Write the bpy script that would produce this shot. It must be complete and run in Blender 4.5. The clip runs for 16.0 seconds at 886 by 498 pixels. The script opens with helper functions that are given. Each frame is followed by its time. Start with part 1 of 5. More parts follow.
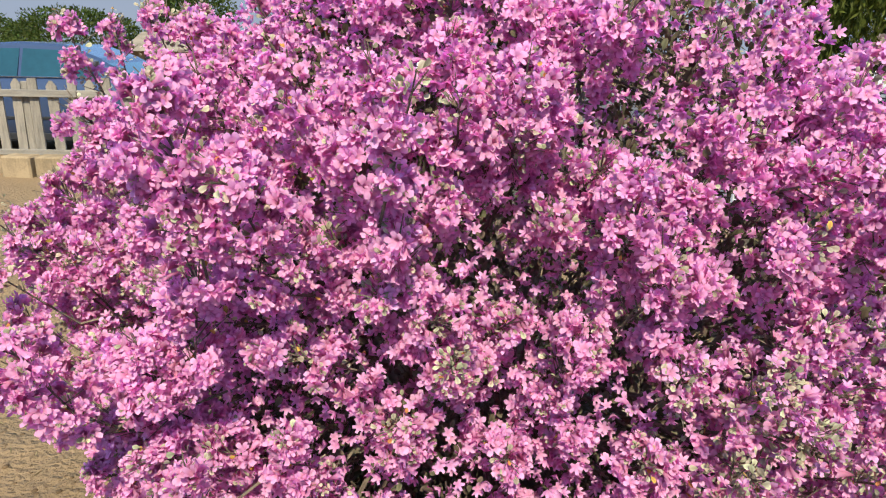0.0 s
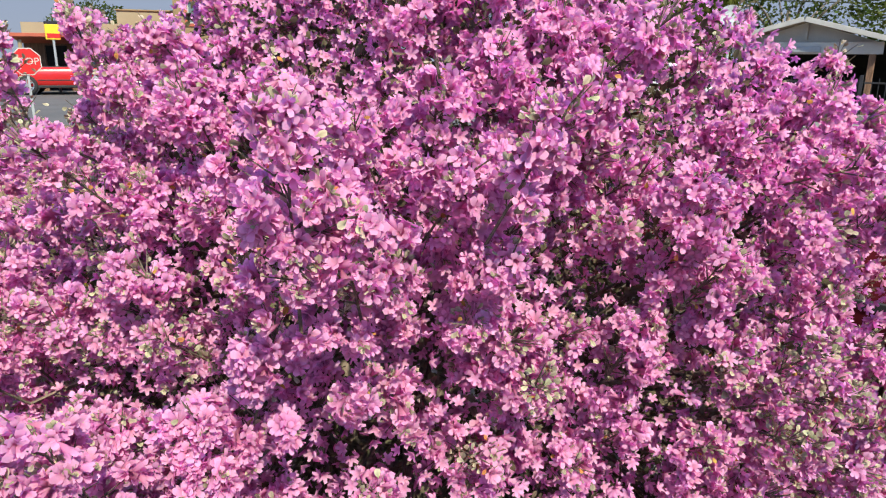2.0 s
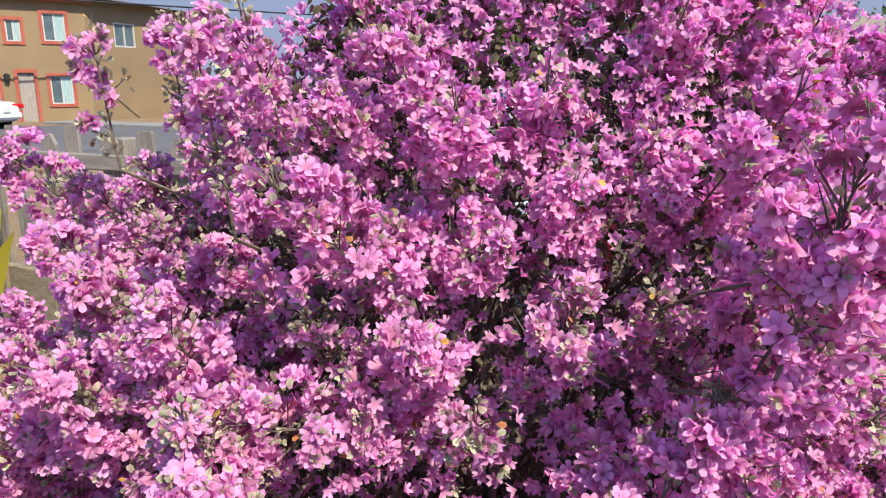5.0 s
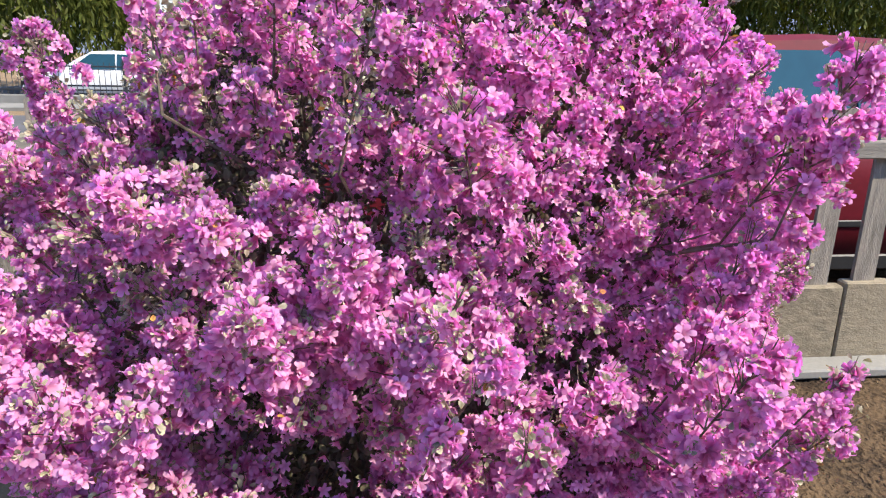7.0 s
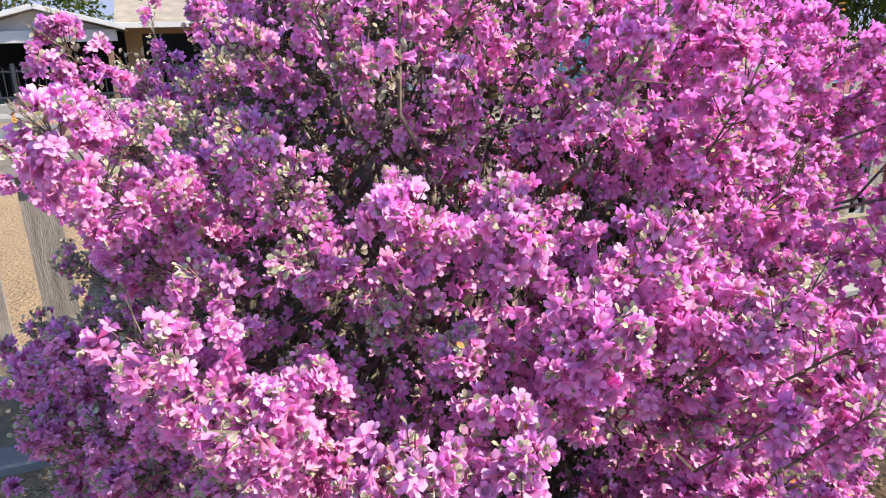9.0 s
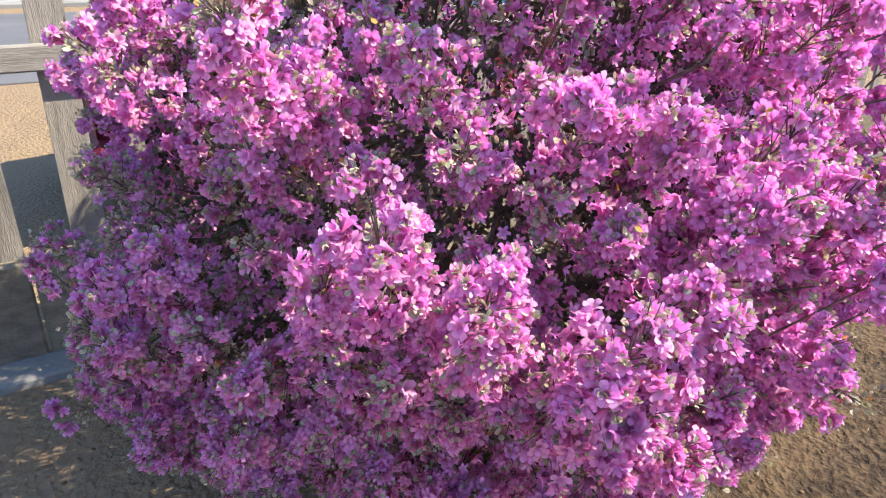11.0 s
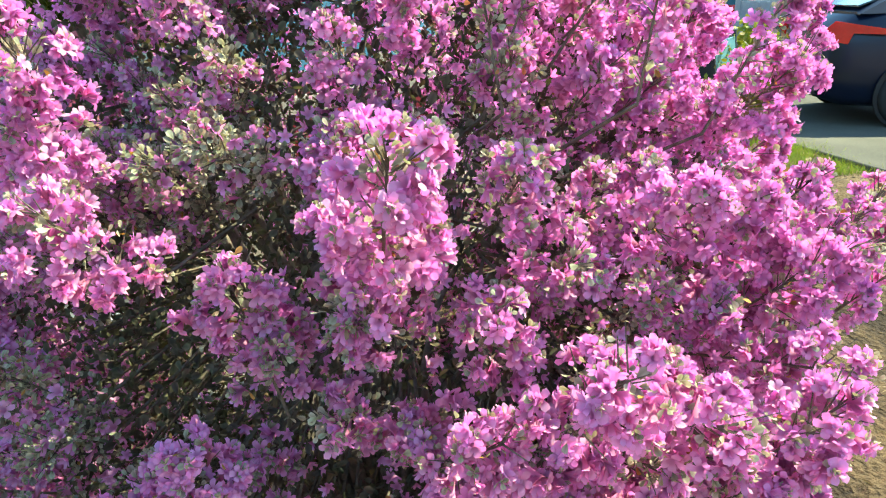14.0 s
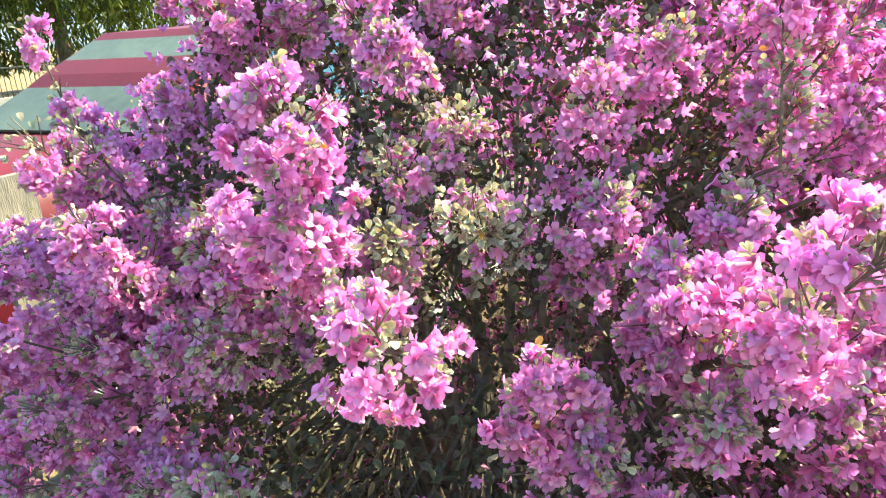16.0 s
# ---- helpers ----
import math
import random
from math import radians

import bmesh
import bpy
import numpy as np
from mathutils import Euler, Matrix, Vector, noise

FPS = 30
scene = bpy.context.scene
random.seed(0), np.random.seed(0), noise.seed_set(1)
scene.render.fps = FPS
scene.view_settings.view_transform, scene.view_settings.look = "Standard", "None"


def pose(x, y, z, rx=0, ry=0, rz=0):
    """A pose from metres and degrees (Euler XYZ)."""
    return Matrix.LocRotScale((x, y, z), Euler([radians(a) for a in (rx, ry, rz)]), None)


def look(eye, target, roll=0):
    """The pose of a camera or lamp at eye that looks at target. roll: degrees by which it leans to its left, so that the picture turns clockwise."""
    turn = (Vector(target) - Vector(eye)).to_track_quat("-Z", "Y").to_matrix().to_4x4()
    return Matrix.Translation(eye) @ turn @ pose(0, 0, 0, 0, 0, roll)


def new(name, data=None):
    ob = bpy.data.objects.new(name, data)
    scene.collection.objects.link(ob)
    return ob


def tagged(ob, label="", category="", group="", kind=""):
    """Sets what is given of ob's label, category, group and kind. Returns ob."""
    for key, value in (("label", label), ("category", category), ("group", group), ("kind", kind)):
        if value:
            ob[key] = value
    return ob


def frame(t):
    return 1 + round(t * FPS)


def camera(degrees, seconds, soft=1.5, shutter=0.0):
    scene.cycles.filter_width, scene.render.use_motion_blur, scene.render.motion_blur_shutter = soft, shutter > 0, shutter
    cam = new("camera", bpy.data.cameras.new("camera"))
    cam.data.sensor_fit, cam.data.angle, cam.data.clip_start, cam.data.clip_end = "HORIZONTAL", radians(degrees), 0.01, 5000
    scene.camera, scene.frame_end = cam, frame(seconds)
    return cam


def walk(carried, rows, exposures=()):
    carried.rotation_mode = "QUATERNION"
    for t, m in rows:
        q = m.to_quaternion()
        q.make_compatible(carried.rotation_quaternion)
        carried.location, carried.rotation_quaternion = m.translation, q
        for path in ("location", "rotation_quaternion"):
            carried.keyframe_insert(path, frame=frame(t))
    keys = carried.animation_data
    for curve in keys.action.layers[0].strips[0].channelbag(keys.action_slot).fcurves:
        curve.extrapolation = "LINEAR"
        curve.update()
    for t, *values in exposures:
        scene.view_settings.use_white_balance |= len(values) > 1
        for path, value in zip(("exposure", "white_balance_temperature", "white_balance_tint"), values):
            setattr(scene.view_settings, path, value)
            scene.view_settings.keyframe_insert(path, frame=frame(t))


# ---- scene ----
cam = camera(65.7, 16.0, soft=1.18)

PATH = [
    (0, (0.082, -0.095, 1.528), (0.065, 1.824, 0.966), 0.9),
    (0.5, (-0.055, -0.018, 1.535), (-0.013, 1.908, 0.996), -1.5),
    (1, (-0.194, 0.042, 1.54), (0.048, 1.949, 0.99), -1.1),
    (1.5, (-0.262, 0.066, 1.537), (0.16, 1.945, 0.998), 1.3),
    (2, (-0.362, 0.019, 1.53), (0.24, 1.851, 0.998), 0.5),
    (2.5, (-0.487, -0.033, 1.548), (0.186, 1.766, 0.992), -0.4),
    (3, (-0.622, 0.024, 1.546), (0.079, 1.815, 0.996), -1.5),
    (3.5, (-0.782, 0.144, 1.545), (0.121, 1.849, 1.021), -3.2),
    (4, (-0.831, 0.274, 1.512), (0.139, 1.948, 1.001), -0.8),
    (4.5, (-0.857, 0.409, 1.515), (0.123, 2.088, 1.047), -0.8),
    (7, (-1.532, 0.886, 1.463), (0.204, 1.723, 0.929), 1.2),
    (7.5, (-1.638, 1.107, 1.461), (0.166, 1.779, 0.918), -1.3),
    (8, (-1.68, 1.251, 1.461), (0.175, 1.692, 0.858), 2.4),
    (8.5, (-1.673, 1.388, 1.457), (0.179, 1.858, 0.866), -1.7),
    (9, (-1.661, 1.505, 1.461), (0.215, 1.889, 0.886), -1.6),
    (9.5, (-1.672, 1.65, 1.45), (0.201, 1.839, 0.776), -3.2),
    (10, (-1.722, 1.796, 1.424), (0.124, 1.883, 0.658), -1.1),
    (12.5, (-1.757, 2.116, 1.51), (0.046, 1.71, 0.747), -0.3),
    (13, (-1.692, 2.288, 1.513), (0.038, 1.596, 0.785), -1.0),
    (13.5, (-1.632, 2.383, 1.506), (0.028, 1.539, 0.776), 0.7),
    (14, (-1.502, 2.412, 1.518), (0.189, 1.592, 0.833), -2.0),
    (14.5, (-1.394, 2.46, 1.52), (0.326, 1.662, 0.884), 0.6),
    (15, (-1.295, 2.545, 1.528), (0.443, 1.778, 0.901), -1.0),
    (15.5, (-1.204, 2.652, 1.542), (0.495, 1.801, 0.918), -3.1),
    (16, (-1.149, 2.747, 1.561), (0.474, 1.756, 0.94), -3.2),
]
walk(cam, [(t, look(eye, target, roll)) for t, eye, target, roll in PATH], exposures=[(0, 1.02, 6850, 3), (3.0, 0.97, 6700, 6), (4.5, 1.0, 6500, 10), (7.0, 1.31, 6480, 11), (9.0, 1.58, 6480, 11), (10.0, 1.69, 6450, 12), (12.5, 1.90, 6850, -6), (13.5, 1.99, 7100, -15), (14.5, 2.16, 7200, -17), (15.0, 2.22, 7300, -14), (16.0, 2.50, 7700, -14)])

# ---- light ----
SUN_AZ, SUN_EL = (0.06, -0.998), 49.0
world = bpy.data.worlds.new("sky")
scene.world = world
world.use_nodes = True
wn = world.node_tree
bg = wn.nodes["Background"]
sky = wn.nodes.new("ShaderNodeTexSky")
sky.sky_type = "NISHITA"
sky.sun_disc = False
sky.sun_elevation = radians(SUN_EL)
sky.sun_rotation = math.atan2(SUN_AZ[0], SUN_AZ[1])
sky.air_density, sky.dust_density, sky.ozone_density = 0.85, 0.15, 4.5
wn.links.new(sky.outputs[0], bg.inputs[0])
bg.inputs[1].default_value = 0.155
sun = new("sun", bpy.data.lights.new("sun", "SUN"))
sun.data.energy, sun.data.angle, sun.data.color = 3.65, radians(0.6), (1.0, 0.915, 0.77)
ce = math.cos(radians(SUN_EL))
sun.matrix_world = look((SUN_AZ[0] * 60 * ce, SUN_AZ[1] * 60 * ce, 60 * math.sin(radians(SUN_EL))), (0, 0, 0))

# ---- materials ----


def mat(name, base, rough=0.7, metal=0.0, vary=0.15, scale=8.0, fine=60.0, bump=0.0, spec=0.5, coat=0.0, rand=0.0, second=None, stretch=None):
    """A surface with colour variation at two scales, fine relief, and piece-to-piece variation."""
    m = bpy.data.materials.new(name)
    m.use_nodes = True
    nt = m.node_tree
    n, l = nt.nodes, nt.links
    b = n["Principled BSDF"]
    b.inputs["Roughness"].default_value, b.inputs["Metallic"].default_value = rough, metal
    b.inputs["Specular IOR Level"].default_value = spec
    b.inputs["Coat Weight"].default_value = coat
    b.inputs["Coat Roughness"].default_value = 0.04
    co = n.new("ShaderNodeTexCoord")
    mp = n.new("ShaderNodeMapping")
    if stretch:
        mp.inputs["Scale"].default_value = stretch
    l.new(co.outputs["Object"], mp.inputs[0])
    big, small = n.new("ShaderNodeTexNoise"), n.new("ShaderNodeTexNoise")
    big.inputs["Scale"].default_value, big.inputs["Detail"].default_value = scale, 4
    small.inputs["Scale"].default_value, small.inputs["Detail"].default_value = fine, 6
    l.new(mp.outputs[0], big.inputs[0]), l.new(mp.outputs[0], small.inputs[0])
    add = n.new("ShaderNodeMath")
    add.operation = "MULTIPLY_ADD"
    l.new(small.outputs[0], add.inputs[0])
    add.inputs[1].default_value = 0.5
    l.new(big.outputs[0], add.inputs[2])
    src = add.outputs[0]
    if rand:
        oi, r2 = n.new("ShaderNodeObjectInfo"), n.new("ShaderNodeMath")
        r2.operation = "MULTIPLY_ADD"
        l.new(oi.outputs["Random"], r2.inputs[0])
        r2.inputs[1].default_value = rand
        l.new(src, r2.inputs[2])
        src = r2.outputs[0]
    ramp = n.new("ShaderNodeValToRGB")
    dark = second if second else tuple(c * (1 - vary * 1.6) for c in base)
    light = tuple(min(1, c * (1 + vary)) for c in base)
    ramp.color_ramp.elements[0].position, ramp.color_ramp.elements[1].position = 0.5, 1.0 + rand
    ramp.color_ramp.elements[0].color, ramp.color_ramp.elements[1].color = (*dark, 1), (*light, 1)
    l.new(src, ramp.inputs[0])
    l.new(ramp.outputs[0], b.inputs["Base Color"])
    if bump:
        bp = n.new("ShaderNodeBump")
        bp.inputs["Strength"].default_value, bp.inputs["Distance"].default_value = bump, 0.01
        l.new(add.outputs[0], bp.inputs["Height"])
        l.new(bp.outputs[0], b.inputs["Normal"])
    return m


def petal_like(name, inner, outer, trans, rough, mixf, hue_var, val_var):
    """Thin petals or leaves: pigment from throat to rim, some light passing through, each one a little different."""
    m = bpy.data.materials.new(name)
    m.use_nodes = True
    n, l = m.node_tree.nodes, m.node_tree.links
    b, out = n["Principled BSDF"], n["Material Output"]
    at, geo, oi = n.new("ShaderNodeAttribute"), n.new("ShaderNodeNewGeometry"), n.new("ShaderNodeObjectInfo")
    at.attribute_name = "rim"
    ramp = n.new("ShaderNodeValToRGB")
    ramp.color_ramp.elements[0].color, ramp.color_ramp.elements[1].color = (*inner, 1), (*outer, 1)
    ramp.color_ramp.elements[0].position, ramp.color_ramp.elements[1].position = 0.1, 0.75
    l.new(at.outputs["Fac"], ramp.inputs[0])
    s = n.new("ShaderNodeMath")
    l.new(geo.outputs["Random Per Island"], s.inputs[0]), l.new(oi.outputs["Random"], s.inputs[1])
    fr = n.new("ShaderNodeMath")
    fr.operation = "FRACT"
    l.new(s.outputs[0], fr.inputs[0])
    hsv = n.new("ShaderNodeHueSaturation")
    for key, spread, mid in (("Hue", hue_var, 0.5), ("Value", val_var, 1.0)):
        mr = n.new("ShaderNodeMapRange")
        mr.inputs["To Min"].default_value, mr.inputs["To Max"].default_value = mid - spread, mid + spread
        if key == "Hue":
            k = n.new("ShaderNodeMath")
            k.operation = "MULTIPLY"
            k.inputs[1].default_value = 7.31
            f2 = n.new("ShaderNodeMath")
            f2.operation = "FRACT"
            l.new(fr.outputs[0], k.inputs[0]), l.new(k.outputs[0], f2.inputs[0]), l.new(f2.outputs[0], mr.inputs[0])
        else:
            l.new(fr.outputs[0], mr.inputs[0])
        l.new(mr.outputs[0], hsv.inputs[key])
    l.new(ramp.outputs[0], hsv.inputs["Color"])
    l.new(hsv.outputs[0], b.inputs["Base Color"])
    b.inputs["Roughness"].default_value = rough
    b.inputs["Specular IOR Level"].default_value = 0.15
    tr, mx = n.new("ShaderNodeBsdfTranslucent"), n.new("ShaderNodeMixShader")
    gm = n.new("ShaderNodeMix")
    gm.data_type, gm.blend_type = "RGBA", "MULTIPLY"
    gm.inputs["Factor"].default_value = 1.0
    l.new(hsv.outputs[0], gm.inputs["A"])
    gm.inputs["B"].default_value = (*trans, 1)
    l.new(gm.outputs["Result"], tr.inputs[0])
    mx.inputs[0].default_value = mixf
    l.new(b.outputs[0], mx.inputs[1]), l.new(tr.outputs[0], mx.inputs[2]), l.new(mx.outputs[0], out.inputs[0])
    return m


M_PETAL = petal_like("petal", (0.67, 0.265, 0.43), (0.91, 0.515, 0.735), (0.94, 0.41, 0.97), 0.7, 0.54, 0.02, 0.10)
M_LEAF = petal_like("sage_leaf", (0.25, 0.225, 0.14), (0.45, 0.42, 0.30), (1.0, 0.96, 0.68), 0.85, 0.28, 0.05, 0.35)
# leaf colour darkened to stand in for the shade inside the bush
M_SHADED = petal_like("shaded_leaf", (0.07, 0.062, 0.037), (0.135, 0.118, 0.075), (1.0, 0.95, 0.55), 0.8, 0.25, 0.05, 0.3)
M_DRY = petal_like("dry_leaf", (0.34, 0.16, 0.05), (0.50, 0.28, 0.08), (1.0, 0.8, 0.5), 0.7, 0.25, 0.03, 0.3)
M_GREEN = petal_like("tree_leaf", (0.035, 0.052, 0.012), (0.06, 0.085, 0.02), (1.0, 1.0, 0.5), 0.6, 0.35, 0.03, 0.35)
M_WEEP = petal_like("weeping_leaf", (0.05, 0.062, 0.010), (0.085, 0.098, 0.017), (1.0, 1.0, 0.4), 0.6, 0.35, 0.02, 0.3)
M_GRASS = petal_like("grass_blade", (0.16, 0.22, 0.04), (0.28, 0.34, 0.07), (1.0, 1.0, 0.4), 0.7, 0.3, 0.03, 0.3)
M_STRAW = petal_like("straw", (0.20, 0.15, 0.08), (0.29, 0.225, 0.12), (1.0, 0.9, 0.6), 0.8, 0.2, 0.02, 0.3)
M_BROAD = petal_like("broad_leaf", (0.30, 0.28, 0.035), (0.44, 0.36, 0.05), (1.0, 1.0, 0.4), 0.5, 0.3, 0.03, 0.25)
M_YUCCA = petal_like("yucca_leaf", (0.20, 0.23, 0.035), (0.31, 0.31, 0.05), (1.0, 1.0, 0.4), 0.5, 0.3, 0.03, 0.25)
M_BARK = mat("bark", (0.20, 0.16, 0.12), 0.9, vary=0.4, scale=14, fine=90, bump=0.6)
M_TWIG = mat("twig", (0.15, 0.12, 0.085), 0.9, vary=0.35, scale=30, fine=120, bump=0.3)
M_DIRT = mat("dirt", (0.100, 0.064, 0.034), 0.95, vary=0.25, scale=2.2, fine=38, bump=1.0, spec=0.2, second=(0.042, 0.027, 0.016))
dn, dl = M_DIRT.node_tree.nodes, M_DIRT.node_tree.links
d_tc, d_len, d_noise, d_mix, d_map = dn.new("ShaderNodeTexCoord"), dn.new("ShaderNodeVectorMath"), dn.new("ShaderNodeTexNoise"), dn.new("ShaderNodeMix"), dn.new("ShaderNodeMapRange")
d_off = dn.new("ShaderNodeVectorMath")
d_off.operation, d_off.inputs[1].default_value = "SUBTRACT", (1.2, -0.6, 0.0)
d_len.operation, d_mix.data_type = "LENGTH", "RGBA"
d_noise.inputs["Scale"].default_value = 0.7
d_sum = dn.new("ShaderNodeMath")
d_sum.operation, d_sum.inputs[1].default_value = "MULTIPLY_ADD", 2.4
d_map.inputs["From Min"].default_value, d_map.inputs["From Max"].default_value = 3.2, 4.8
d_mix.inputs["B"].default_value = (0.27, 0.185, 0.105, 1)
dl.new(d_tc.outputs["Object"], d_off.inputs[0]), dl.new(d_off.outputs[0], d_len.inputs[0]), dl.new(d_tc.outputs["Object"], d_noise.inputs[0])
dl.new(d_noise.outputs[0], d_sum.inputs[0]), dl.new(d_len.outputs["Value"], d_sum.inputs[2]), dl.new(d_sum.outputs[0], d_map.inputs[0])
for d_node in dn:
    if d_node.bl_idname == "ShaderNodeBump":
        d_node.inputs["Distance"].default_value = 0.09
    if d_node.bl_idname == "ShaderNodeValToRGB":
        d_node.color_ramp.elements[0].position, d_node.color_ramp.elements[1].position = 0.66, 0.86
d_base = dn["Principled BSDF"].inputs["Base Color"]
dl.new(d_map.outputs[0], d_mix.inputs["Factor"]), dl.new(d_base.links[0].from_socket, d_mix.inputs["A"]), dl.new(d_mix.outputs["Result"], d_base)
M_CLOD = mat("clod", (0.13, 0.083, 0.044), 0.95, vary=0.3, scale=20, fine=90, bump=0.4, spec=0.2)
M_ROAD = mat("asphalt", (0.105, 0.10, 0.10), 0.9, vary=0.15, scale=0.8, fine=60, bump=0.2)
# concrete darkened in its base colour in place of the shadow across the driveway
M_DRIVE = mat("driveway_concrete", (0.085, 0.078, 0.058), 0.95, vary=0.4, scale=0.9, fine=50, bump=0.3)
M_CONC = mat("concrete", (0.23, 0.22, 0.195), 0.9, vary=0.15, scale=1.5, fine=50, bump=0.25)
M_WOOD = mat("weathered_wood", (0.215, 0.187, 0.15), 0.85, vary=0.3, scale=5, fine=40, bump=0.7, rand=0.25, second=(0.115, 0.10, 0.08), stretch=(7, 7, 0.8))
M_BOARD = mat("weathered_board", (0.20, 0.165, 0.11), 0.9, vary=0.3, scale=5, fine=30, bump=0.7, rand=0.25, second=(0.12, 0.095, 0.062), stretch=(2.5, 5, 5))
M_RAIL = mat("rail_wood", (0.225, 0.20, 0.165), 0.85, vary=0.2, scale=5, fine=40, bump=0.4, rand=0.2, stretch=(0.8, 7, 7))
M_BLOCK = mat("sandstone", (0.28, 0.205, 0.12), 0.95, vary=0.25, scale=6, fine=50, bump=0.6, rand=0.2)
M_GLASS = mat("car_glass", (0.015, 0.06, 0.08), 0.05, vary=0.15, scale=2, fine=10, spec=0.6, coat=0.1)
M_TYRE = mat("tyre", (0.025, 0.025, 0.025), 0.85, vary=0.2, scale=8, fine=60)
M_BLACK = mat("black_plastic", (0.02, 0.02, 0.022), 0.55, vary=0.2, scale=8, fine=60)
M_RIM = mat("alloy", (0.62, 0.63, 0.65), 0.3, metal=0.8, vary=0.1)
M_CHROME = mat("chrome", (0.75, 0.75, 0.76), 0.15, metal=1.0, vary=0.05)
M_TAIL = mat("tail_lamp", (0.62, 0.008, 0.012), 0.2, vary=0.1, coat=0.4)
M_HEAD = mat("head_lamp", (0.70, 0.72, 0.74), 0.1, vary=0.1, coat=0.7)
M_PLATE = mat("plate", (0.65, 0.65, 0.62), 0.5, vary=0.05)
M_STUCCO = mat("tan_stucco", (0.25, 0.175, 0.092), 0.95, vary=0.08, scale=0.7, fine=30, bump=0.3)
M_TRIM = mat("red_trim", (0.36, 0.085, 0.05), 0.8, vary=0.15, scale=3, fine=40)
M_CREAM = mat("cream_plaster", (0.32, 0.26, 0.17), 0.95, vary=0.08, scale=0.7, fine=30)
M_WHITE = mat("white_paint", (0.46, 0.45, 0.42), 0.6, vary=0.06, scale=3, fine=40)
M_SHINGLE = mat("tan_shingle", (0.235, 0.195, 0.145), 0.95, vary=0.2, scale=2, fine=18, bump=0.5)
M_SLATE = mat("grey_shingle", (0.11, 0.10, 0.095), 0.95, vary=0.2, scale=2, fine=18, bump=0.5)
M_IRON = mat("black_iron", (0.025, 0.025, 0.028), 0.5, vary=0.2)
M_WIN = mat("window_glass", (0.10, 0.14, 0.15), 0.06, vary=0.25, scale=1.2, fine=6, spec=0.8)
M_CURT = mat("curtain", (0.30, 0.42, 0.40), 0.8, vary=0.2, scale=3, fine=20, stretch=(8, 8, 1))
# near-black colour that stands for shade inside the shop and carport
M_DARK = mat("opening_shade", (0.03, 0.028, 0.025), 0.9, vary=0.2)
M_TERRA = mat("terracotta", (0.40, 0.16, 0.11), 0.85, vary=0.25, scale=5, fine=40, bump=0.3)
M_BINGREY = mat("bin_plastic", (0.10, 0.115, 0.13), 0.6, vary=0.15, scale=4, fine=60)
M_STEEL = mat("grey_steel", (0.33, 0.36, 0.38), 0.6, vary=0.12, scale=2, fine=40)
M_NAVY = mat("navy_panel", (0.012, 0.013, 0.022), 0.5, vary=0.2, scale=2, fine=40)
M_TEAL = mat("teal_glass", (0.16, 0.33, 0.35), 0.15, vary=0.2, scale=2, fine=12, stretch=(1, 1, 3))
M_POLE = mat("pole_wood", (0.20, 0.115, 0.07), 0.9, vary=0.3, scale=5, fine=40, bump=0.4, stretch=(5, 5, 0.6))
M_SIGNRED = mat("sign_red", (0.55, 0.02, 0.02), 0.4, vary=0.05)
M_SIGNYEL = mat("sign_yellow", (0.75, 0.52, 0.03), 0.5, vary=0.05)


def paint(name, rgb, rough=0.25):
    return mat(name, rgb, rough, vary=0.06, scale=1.2, fine=25, coat=0.5)


# ---- mesh helpers ----
def mesh(name, verts, faces, material, smooth=False, rim=None):
    me = bpy.data.meshes.new(name)
    me.from_pydata([tuple(v) for v in verts], [], faces)
    for m in material if isinstance(material, (list, tuple)) else (material,):
        me.materials.append(m)
    if rim is not None:
        me.attributes.new("rim", "FLOAT", "POINT").data.foreach_set("value", np.asarray(rim, np.float32))
    if smooth:
        me.polygons.foreach_set("use_smooth", [True] * len(me.polygons))
    me.update()
    return me


def place(name, me, parent=None, m=None, label="", kind=""):
    ob = new(name, me)
    if parent is not None:
        ob.parent = parent
    if m is not None:
        ob.matrix_basis = m
    return tagged(ob, label=label, kind=kind)


def thing(name, m, label, category, group="", kind=""):
    ob = new(name)
    ob.empty_display_size = 0.1
    ob.matrix_basis = m
    return tagged(ob, label, category, group, kind)


def block(sx, sy, sz, c=0.004, at=(0, 0, 0)):
    """A box with chamfered edges, centred on its foot: verts and faces."""
    bm = bmesh.new()
    bmesh.ops.create_cube(bm, size=1.0)
    bmesh.ops.scale(bm, vec=(sx, sy, sz), verts=bm.verts)
    if c:
        bmesh.ops.bevel(bm, geom=bm.edges[:], offset=c, segments=1, affect="EDGES")
    bmesh.ops.translate(bm, vec=(at[0], at[1], at[2] + sz / 2), verts=bm.verts)
    bm.verts.index_update()
    out = [v.co.copy() for v in bm.verts], [[v.index for v in f.verts] for f in bm.faces]
    bm.free()
    return out


def joined(*pieces):
    verts, faces = [], []
    for v, f in pieces:
        k = len(verts)
        verts += list(v)
        faces += [[i + k for i in face] for face in f]
    return verts, faces


def tube(points, radii, sides=7):
    """A tapered tube along points."""
    verts, faces = [], []
    pts = [Vector(p) for p in points]
    for i, p in enumerate(pts):
        way = (pts[min(i + 1, len(pts) - 1)] - pts[max(i - 1, 0)]).normalized()
        side = way.cross(Vector((0.31, 0.2, 0.93))).normalized()
        up = side.cross(way)
        for k in range(sides):
            a = 2 * math.pi * k / sides
            verts.append(p + (side * math.cos(a) + up * math.sin(a)) * radii[i])
    for i in range(len(pts) - 1):
        for k in range(sides):
            a, b = i * sides + k, i * sides + (k + 1) % sides
            faces.append([a, b, b + sides, a + sides])
    faces.append(list(range(sides))[::-1])
    faces.append([(len(pts) - 1) * sides + k for k in range(sides)])
    return verts, faces


